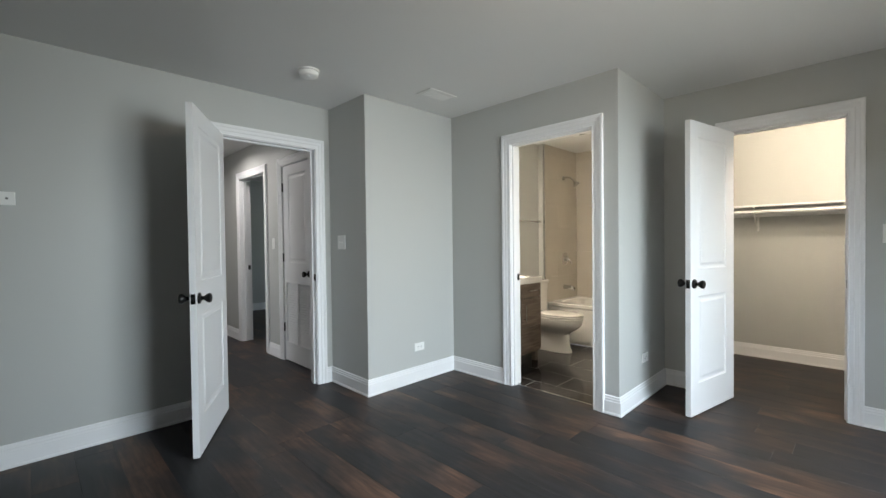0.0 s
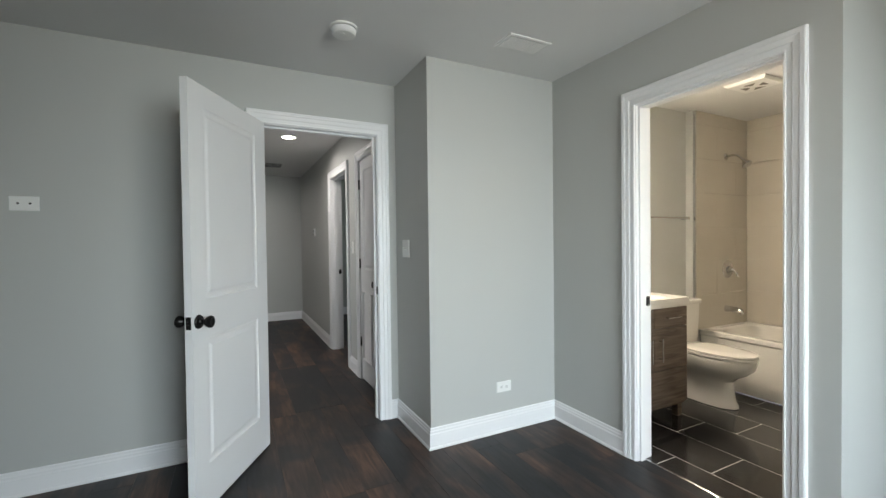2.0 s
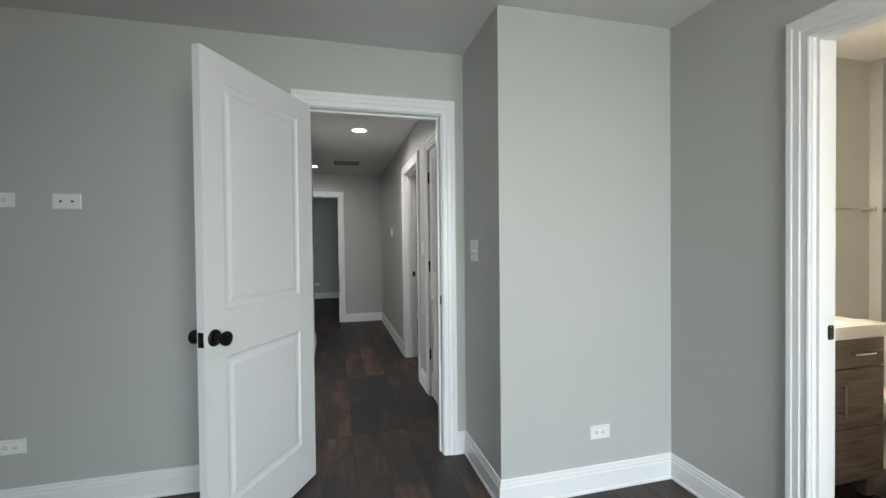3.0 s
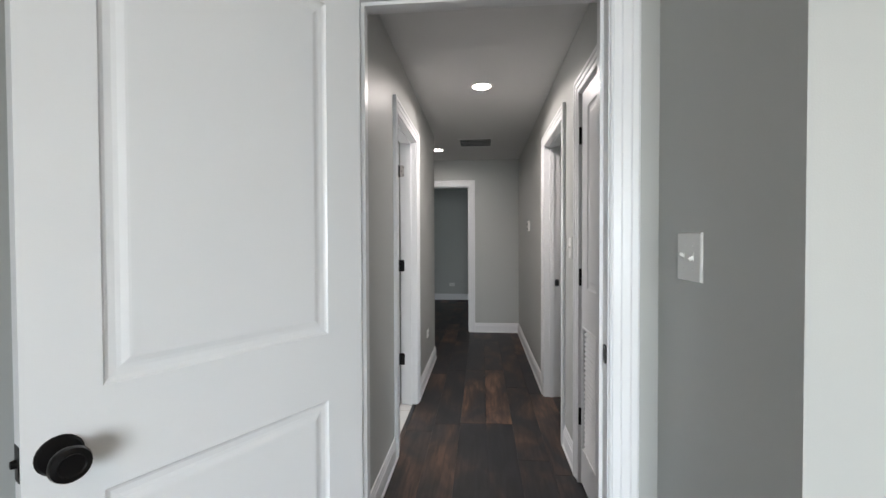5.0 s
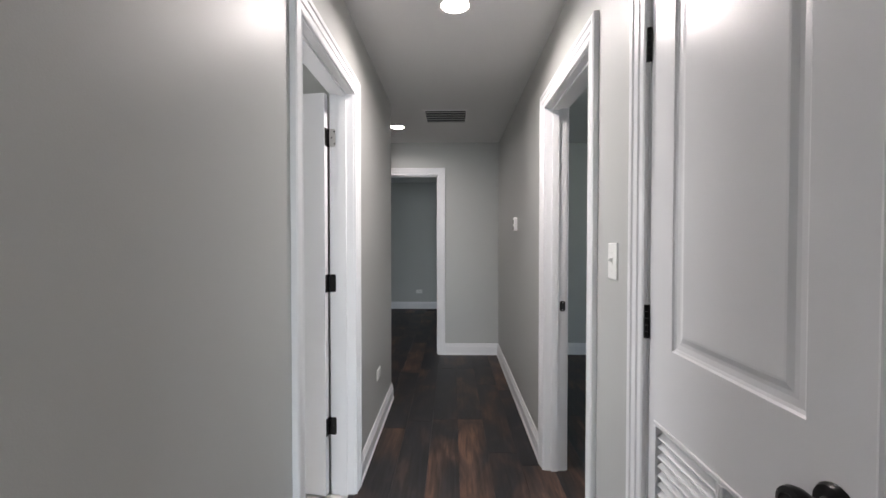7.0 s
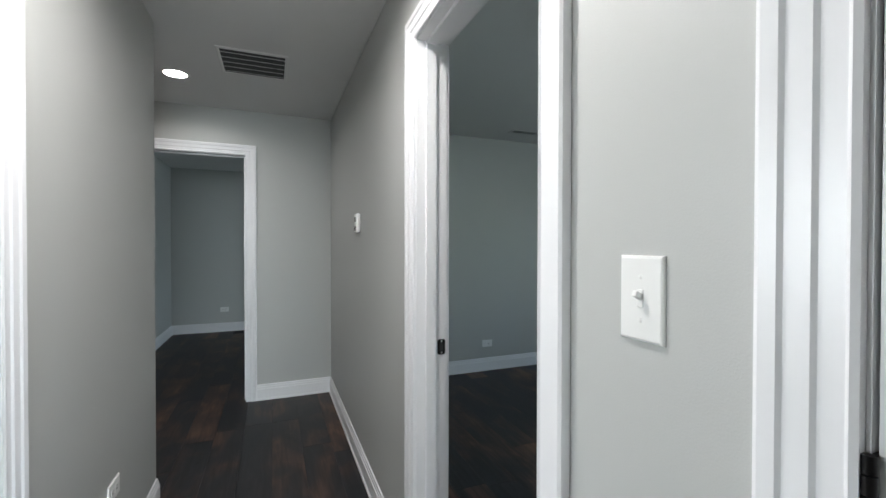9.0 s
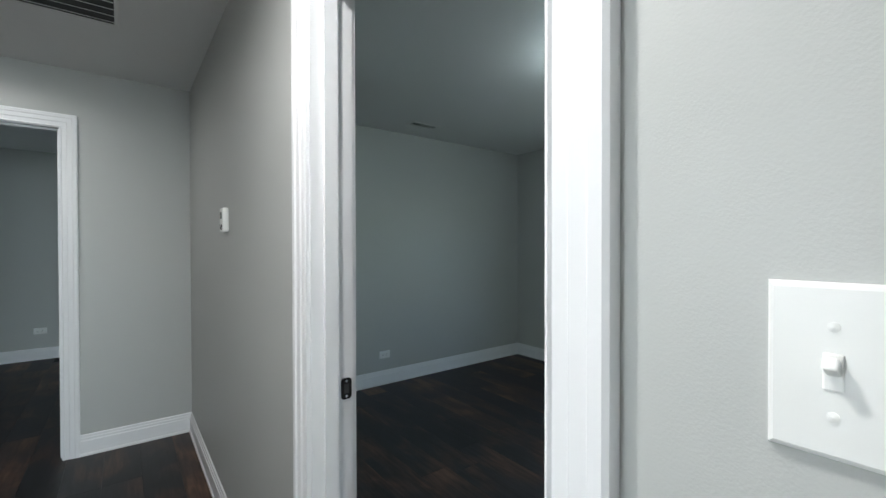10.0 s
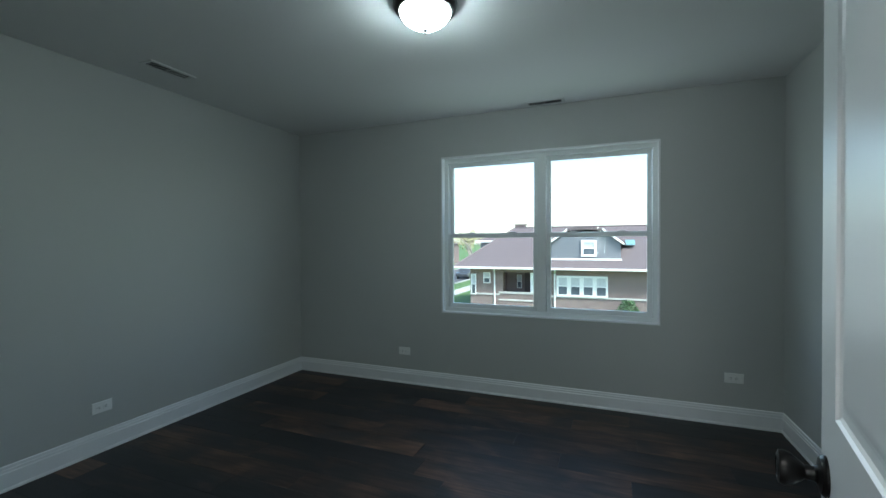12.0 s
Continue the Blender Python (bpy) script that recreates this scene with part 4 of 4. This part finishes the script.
house = thing("house", "brown brick bungalow with brown hip roof and grey dormer", "house", m=pose(-0.72, 0, -0.03))
FY = 30.7
hb = boxes((-13.1, -10.93, FY, 40, GZ, -0.40), (-8.56, 2.0, FY, 40, GZ, -0.40), (-10.93, -8.56, FY + 2.0, 40, GZ, -0.40), (-10.93, -8.56, FY, FY + 0.25, GZ, -2.20), (-10.93, -8.56, FY, FY + 0.25, -0.72, -0.40))
part("wall", hb, BRICK, house)
part("stone_band", boxes((-8.45, 2.0, FY - 0.06, FY, -2.33, -2.22), (-13.12, -10.93, FY - 0.06, FY, -2.33, -2.22), (-11.0, -8.5, FY - 0.06, FY + 0.28, -2.20, -2.08), (-11.0, -8.5, FY - 0.05, FY, -2.70, -2.60)), STONE, house, "pale stone sill band")
rb = bmesh.new()
e = [rb.verts.new(v) for v in ((-14.2, 29.95, -0.33), (3.0, 29.95, -0.33), (3.0, 41.5, -0.33), (-14.2, 41.5, -0.33), (-10.9, 35.6, 2.56), (1.0, 35.6, 2.56))]
for f in ((0, 1, 5, 4), (1, 2, 5), (2, 3, 4, 5), (3, 0, 4), (3, 2, 1, 0)):
    rb.faces.new([e[k] for k in f])
roof = part("roof", rb, SHINGLE, house, "brown shingled hip roof")
part("ridge_cap", tube(bmesh.new(), [(-10.9, 35.6, 2.57), (1.0, 35.6, 2.57)], 0.07, 8), SHINGLE, roof)
for x0, y0, z0 in ((-14.2, 29.95, -0.33), ):
    part("hip_cap", tube(bmesh.new(), [(x0, y0, z0), (-10.9, 35.6, 2.57)], 0.06, 8), material("pale_ridge", (0.15, 0.125, 0.125), 0.9), roof)
part("chimney", boxes((-11.0, -10.2, 36.2, 37.0, 1.6, 2.8), (-11.08, -10.12, 36.12, 37.08, 2.8, 2.9)), BRICK, roof, "brick chimney")
part("skylight", boxes((-2.75, -2.15, 32.3, 33.3, 1.15, 1.52)), material("skylight_glass", (0.25, 0.42, 0.46), 0.15), roof, "blue-green skylight")
part("gutter", boxes((-14.25, 3.0, 29.80, 29.95, -0.45, -0.31), bevel=0.02), FASCIA, house, "white gutter")
part("soffit", boxes((-14.2, 3.0, 29.96, FY, -0.46, -0.37)), FASCIA, house)
for dx, zt in ((-11.29, -0.4), (-7.15, -0.4)):
    part("downspout", tube(bmesh.new(), [(dx + 0.12, 29.88, zt), (dx, FY - 0.08, zt - 0.35), (dx, FY - 0.08, GZ)], 0.055, 8), FASCIA, house, "white downspout")
part("porch_column", boxes((-8.78, -8.56, FY + 0.0, FY + 0.22, -2.08, -0.72)), FASCIA, house, "white porch post")
part("porch_column", boxes((-10.93, -10.70, FY + 0.0, FY + 0.22, -2.08, -0.72)), BRICK, house)
part("front_door", boxes((-9.55, -8.85, FY + 1.95, FY + 2.0, -2.9, -0.85)), material("dark_door", (0.05, 0.03, 0.03), 0.5), house, "dark front door")


def house_window(x0, x1, z0, z1, y, f=0.09):
    w = part("window", boxes((x0, x1, y - 0.10, y, z0, z0 + f), (x0, x1, y - 0.10, y, z1 - f, z1), (x0, x0 + f, y - 0.10, y, z0 + f, z1 - f), (x1 - f, x1, y - 0.10, y, z0 + f, z1 - f), (x0 + f, x1 - f, y - 0.08, y, (z0 + z1) / 2 - 0.03, (z0 + z1) / 2 + 0.03)), FASCIA, house, "white framed window")
    mid = (z0 + z1) / 2
    part("pane", boxes((x0 + f, x1 - f, y - 0.04, y - 0.02, z0 + f, mid - 0.03)), PANE, w)
    part("pane", boxes((x0 + f, x1 - f, y - 0.04, y - 0.02, mid + 0.03, z1 - f)), BLIND, w)


for k in range(4):
    house_window(-7.03 + k * 0.803, -7.03 + (k + 1) * 0.803, -2.24, -0.86, FY - 0.02, 0.13)
house_window(-13.02, -12.66, -2.35, -0.86, FY - 0.02, 0.06)
house_window(-12.1, -11.6, -1.5, -0.75, FY - 0.02, 0.05)
house_window(-10.1, -9.75, -2.0, -1.0, FY + 1.98, 0.05)

# dormer with a clipped gable
prof = [(-7.4, 0.20), (-3.05, 0.20), (-3.05, 1.28), (-4.15, 2.07), (-6.35, 2.07), (-7.4, 1.34)]
db = bmesh.new()
loft(db, [[(x, y, z) for x, z in prof] for y in (30.98, 35.2)])
dormer = part("dormer", db, SIDING, house, "grey clapboard dormer")
# dark strips paint the shade line under each clapboard
cb = bmesh.new()
for k in range(13):
    z = 0.36 + k * 0.125
    cut = max(0.0, z - 1.28) * 1.40
    box(cb, -7.38 + max(0, cut - 0.05), -3.07 - cut, 30.955, 30.98, z, z + 0.012)
part("clapboard_shade_lines", cb, material("siding_shade", (0.13, 0.135, 0.15), 0.7), dormer)
part("base_trim", boxes((-7.45, -2.98, 30.88, 30.98, 0.17, 0.29)), FASCIA, dormer, "white trim board")
ft = bmesh.new()
for (xa, za), (xb, zb) in (((-2.85, 1.16), (-4.15, 2.13)), ((-7.62, 1.20), (-6.35, 2.13))):
    loft(ft, [[(x, y, z + d) for y, d in ((30.73, 0), (30.95, 0), (30.95, 0.16), (30.73, 0.16))] for x, z in ((xa, za), (xb, zb))])
part("rake_board", ft, FASCIA, dormer, "white rake boards")
dr = bmesh.new()
loft(dr, [[(x, y, z) for x, z in ((-7.75, 1.22), (-7.75, 1.34), (-6.3, 2.28), (-5.25, 2.42), (-4.2, 2.28), (-2.75, 1.30), (-2.75, 1.18), (-4.2, 2.14), (-5.25, 2.2), (-6.3, 2.14))] for y in (30.78, 35.6)])
part("dormer_roof", dr, SHINGLE, dormer)
house_window(-5.474, -4.515, 0.42, 1.50, 30.95, 0.14)
# side dormer
sd = part("side_dormer", boxes((-13.4, -10.5, 34.4, 36.6, 0.2, 1.42)), SIDING, house, "grey side dormer")
part("dormer_fascia", boxes((-13.75, -10.4, 34.0, 34.1, 1.40, 1.56), (-13.75, -13.65, 34.1, 37.0, 1.40, 1.56)), FASCIA, sd)
part("dormer_cap", loft(bmesh.new(), [[(-13.7, 34.05, 1.56), (-10.4, 34.05, 1.56), (-10.4, 37.0, 1.56), (-13.7, 37.0, 1.56)], [(-12.0, 35.4, 2.2), (-10.4, 35.4, 2.2), (-10.4, 35.7, 2.2), (-12.0, 35.7, 2.2)]]), SHINGLE, sd)

# far row of houses along the side street
for k, (hx, hy, hw_, hz) in enumerate(((-43, 74, 9, 2.5), (-44, 92, 9, 3.2))):
    fh = thing("house", "far brick house with a brown hip roof", "house", "far houses", m=pose(hx, hy, GZ))
    part("wall", boxes((-hw_ / 2, hw_ / 2, 0, 9, 0, hz + 1.6)), BRICK, fh)
    part("roof", loft(bmesh.new(), [[(-hw_ / 2 - 0.5, -0.5, hz + 1.6), (hw_ / 2 + 0.5, -0.5, hz + 1.6), (hw_ / 2 + 0.5, 9.5, hz + 1.6), (-hw_ / 2 - 0.5, 9.5, hz + 1.6)], [(-hw_ / 4, 4.2, hz + 3.6), (hw_ / 4, 4.2, hz + 3.6), (hw_ / 4, 4.8, hz + 3.6), (-hw_ / 4, 4.8, hz + 3.6)]]), SHINGLE, fh)
    for wx in (-hw_ / 4, hw_ / 4):
        part("window", boxes((wx - 0.7, wx + 0.7, -0.06, 0.0, 1.4, 2.8)), BLIND, fh)

BARK = material("bark", (0.26, 0.22, 0.19), 0.95, bump=0.5, bump_scale=20)
LEAF = material("spring_leaf", (0.36, 0.34, 0.16), 0.8, vary=0.35, vary_scale=1.0)


def tree(x, y, height, leaves, seed, label):
    """A tapered trunk with forking limbs, and leaf clumps at the twigs."""
    rng = random.Random(seed)
    t = thing("tree", label, "tree", "street trees", m=pose(x, y, GZ))
    trunk, tips = bmesh.new(), []

    def limb(p, d, length, r, depth):
        pts, q = [p], p
        for k in range(4):
            d = (d + Vector((rng.uniform(-0.18, 0.18), rng.uniform(-0.18, 0.18), rng.uniform(-0.02, 0.12)))).normalized()
            q = q + d * length / 4
            pts.append(q)
        rings = []
        for i, c in enumerate(pts):
            rr = r * (1 - 0.45 * i / 4)
            o = d.to_track_quat("Z", "Y")
            rings.append([c + o @ Vector((rr * math.cos(a), rr * math.sin(a), 0)) for a in [2 * math.pi * s / 6 for s in range(6)]])
        loft(trunk, rings)
        if depth == 0:
            tips.append(q)
            tips.append(pts[2])
            return
        for k in range(3 if depth > 1 else 4):
            a = rng.uniform(0, 2 * math.pi)
            nd = (d * 0.75 + Vector((math.cos(a), math.sin(a), rng.uniform(-0.1, 0.5))) * 0.65).normalized()
            limb(pts[-1] if k else pts[3], nd, length * rng.uniform(0.55, 0.75), r * 0.5, depth - 1)

    limb(Vector((0, 0, 0)), Vector((0, 0, 1)), height * 0.42, height * 0.028, 3)
    part("trunk", trunk, BARK, t)
    lb = bmesh.new()
    for k in range(leaves):
        c = rng.choice(tips) + Vector((rng.gauss(0, 0.35), rng.gauss(0, 0.35), rng.gauss(0, 0.3)))
        o = Euler((rng.uniform(0, 6), rng.uniform(0, 6), rng.uniform(0, 6))).to_quaternion()
        s = rng.uniform(0.05, 0.13)
        lb.faces.new([lb.verts.new(c + o @ Vector(v) * s) for v in ((-1, 0, 0), (0, -0.6, 0.15), (1, 0, 0), (0, 0.6, 0.15))])
    tagged(part("crown", lb, LEAF, t), "sparse yellow-green spring leaves")
    return t


tree(-18.2, 46, 7.2, 900, 3, "street tree with sparse yellow-green spring leaves")
tree(-30.0, 90, 9.0, 900, 5, "far street tree just coming into leaf")
tree(-1.5, 68, 8.0, 500, 8, "far bare-looking tree behind the roof")

shrub = bmesh.new()
rng = random.Random(11)
for k in range(900):
    a, h = rng.uniform(0, 2 * math.pi), rng.random()
    r = 0.75 * math.sqrt(rng.random()) * (1.05 - 0.6 * h * h)
    c = Vector((-3.4 + r * math.cos(a), 29.6 + r * math.sin(a), GZ + 1.35 * h))
    o = Euler((rng.uniform(0, 6), rng.uniform(0, 6), rng.uniform(0, 6))).to_quaternion()
    s = rng.uniform(0.05, 0.10)
    shrub.faces.new([shrub.verts.new(c + o @ Vector(v) * s) for v in ((-1, 0, 0), (0, -0.6, 0.1), (1, 0, 0), (0, 0.6, 0.1))])
bush = thing("shrub", "green leafy shrub before the brick house", "shrub")
part("foliage", shrub, material("shrub_leaf", (0.06, 0.12, 0.05), 0.8, vary=0.3, vary_scale=2), bush)
part("stem", tube(bmesh.new(), [(-3.4, 29.6, GZ), (-3.4, 29.6, GZ + 0.9)], 0.05, 6), BARK, bush)


def car(x, y, paint, label):
    c = thing("car", label, "car", "parked cars", m=pose(x, y, GZ + 0.01))
    body = bmesh.new()
    side = [(-2.2, 0.35), (-2.25, 0.65), (-2.1, 0.85), (-1.2, 0.92), (-0.6, 1.42), (0.9, 1.45), (1.6, 0.98), (2.2, 0.90), (2.25, 0.45), (2.1, 0.32)]
    loft(body, [[(sx * (0.86 if z < 1.0 else 0.70), yy, z) for yy, z in side] for sx in (-1, 1)])
    part("body", body, material(label.split()[0] + "_paint", paint, 0.25, coat=0.5), c)
    part("side_window", boxes((-0.80, 0.80, -0.75, 0.95, 1.0, 1.32)), PANE, c)
    for wx in (-0.80, 0.80):
        for wy in (-1.4, 1.4):
            w = part("wheel", lathe(bmesh.new(), [(0.0, -0.10), (0.31, -0.10), (0.33, -0.05), (0.33, 0.05), (0.31, 0.10), (0.0, 0.10)], pose(wx, wy, 0.33, 0, 90, 0), 18), SLOT, c)
            part("rim", lathe(bmesh.new(), [(0.0, -0.11), (0.19, -0.105), (0.19, 0.105), (0.0, 0.11)], pose(wx, wy, 0.33, 0, 90, 0), 14), CHROME, w)


car(-23.2, 58, (0.05, 0.055, 0.06), "dark parked car on the side street")
car(-23.2, 69, (0.6, 0.6, 0.6), "white parked car on the side street")
car(-29.6, 78, (0.55, 0.56, 0.57), "silver parked car on the side street")


# ---- floors, board by board ----
def plank_floor(zones, width=0.181, length=1.22):
    """Boards along x on one grid through all zones (x0, x1, y0, y1); each board is one mesh, cut to the zones that it lies in."""
    base = bmesh.new()
    for x0, x1, y0, y1 in zones:
        box(base, x0, x1, y0, y1, -0.12, -0.006)
    floor = tagged(part("floor", base, SUBFLOOR), "dark brown vinyl plank floor", "floor", kind="structure")
    rng = random.Random(4)
    lo, hi = min(z[2] for z in zones), max(z[3] for z in zones)
    g = 0.0004
    for r in range(math.floor(lo / width), math.ceil(hi / width)):
        ya, yb = r * width, (r + 1) * width
        x = -11.5 + rng.random() * length
        while x < 3.0:
            verts, faces = [], []
            for x0, x1, y0, y1 in zones:
                a0, a1 = max(x + g, x0), min(x + length - g, x1)
                b0, b1 = max(ya + g, y0), min(yb - g, y1)
                if a1 - a0 < 0.004 or b1 - b0 < 0.004:
                    continue
                k = len(verts)
                c = 0.0006
                verts += [(a0, b0, -0.006), (a1, b0, -0.006), (a1, b1, -0.006), (a0, b1, -0.006)]
                verts += [(a0, b0, -c), (a1, b0, -c), (a1, b1, -c), (a0, b1, -c)]
                i0, i1 = (a0 + c if a0 > x0 else a0), (a1 - c if a1 < x1 else a1)
                j0, j1 = (b0 + c if b0 > y0 else b0), (b1 - c if b1 < y1 else b1)
                verts += [(i0, j0, 0), (i1, j0, 0), (i1, j1, 0), (i0, j1, 0)]
                for s in (0, 4):
                    for q in range(4):
                        w = (q + 1) % 4
                        faces.append((k + s + q, k + s + w, k + s + 4 + w, k + s + 4 + q))
                faces.append((k + 8, k + 9, k + 10, k + 11))
            if verts:
                me = bpy.data.meshes.new("plank")
                me.from_pydata(verts, [], faces)
                me.materials.append(PLANK)
                ob = new("plank", me)
                ob.parent = floor
            x += length
    return floor


plank_floor([
    (XW, XE, YS, YJ), (XJ, XE, YJ, YB), (XB, XE, YB, YC), (DC[0], DC[1], YC, YC + T), (XB, 1.60, YC + T, Y2W),
    (XW - T, XW, *D1), (XF, XW - T, YL, YR), (XF, XL, -1.60, YL), (D2[0], D2[1], YR, YR + T), (DL[0], DL[1], YR, YR + T), (XF - T, XF, *DF), (DB[0], DB[1], YB, YB + 0.057), (DH[0], DH[1], YL - 0.03, YL),
    (X2L, X2R, YR + T, Y2W), (X2R, X2R + T, 3.06, 4.58), (X2R + T, -2.62, YR + T, Y2W), (-10.62, XF - T, -0.09, Y2W),
])


def tile_floor(name, label, x0, x1, y0, y1, tw, th, off_x, off_y, mat, grout, z=-0.002):
    f = tagged(part(name, boxes((x0, x1, y0, y1, -0.12, z - 0.0012)), grout), label, "floor", kind="structure")
    r0 = math.floor((y0 - off_y) / th)
    for r in range(r0, math.ceil((y1 - off_y) / th)):
        ya, yb = max(off_y + r * th, y0) + 0.003, min(off_y + (r + 1) * th, y1) - 0.003
        if yb - ya < 0.01:
            continue
        a = off_x + (r % 3) * tw / 3
        a -= math.ceil((a - x0) / tw) * tw
        while a < x1:
            xa, xb = max(a, x0) + 0.003, min(a + tw, x1) - 0.003
            if xb - xa > 0.01:
                part("tile", boxes((xa, xb, ya, yb, z - 0.009, z), bevel=0.0012), mat, f)
            a += tw
    return f


SLATE = material("dark_slate_tile", (0.023, 0.022, 0.023), 0.15, bump=0.15, bump_scale=14, vary=0.35, vary_scale=3.0)
tile_floor("floor_bathroom", "dark grey rectangular floor tiles with pale grout", BX, XB - T, YB + 0.067, 4.40, 0.612, 0.309, -1.25, 2.985 - 0.309 * 9, SLATE, material("light_grout", (0.46, 0.44, 0.41), 0.8))
tagged(part("threshold", boxes((DB[0], DB[1], YB + 0.055, YB + 0.069, -0.004, 0.003), bevel=0.001), CHROME), "thin metal threshold strip", "trim", kind="structure")
PALE = material("pale_tile", (0.62, 0.61, 0.59), 0.3, vary=0.06, vary_scale=4)
tile_floor("floor_hall_bath", "pale grey floor tiles", XL + T, -3.2, -1.60, YL - 0.03, 0.30, 0.30, 0.0, 0.0, PALE, GROUT_L)
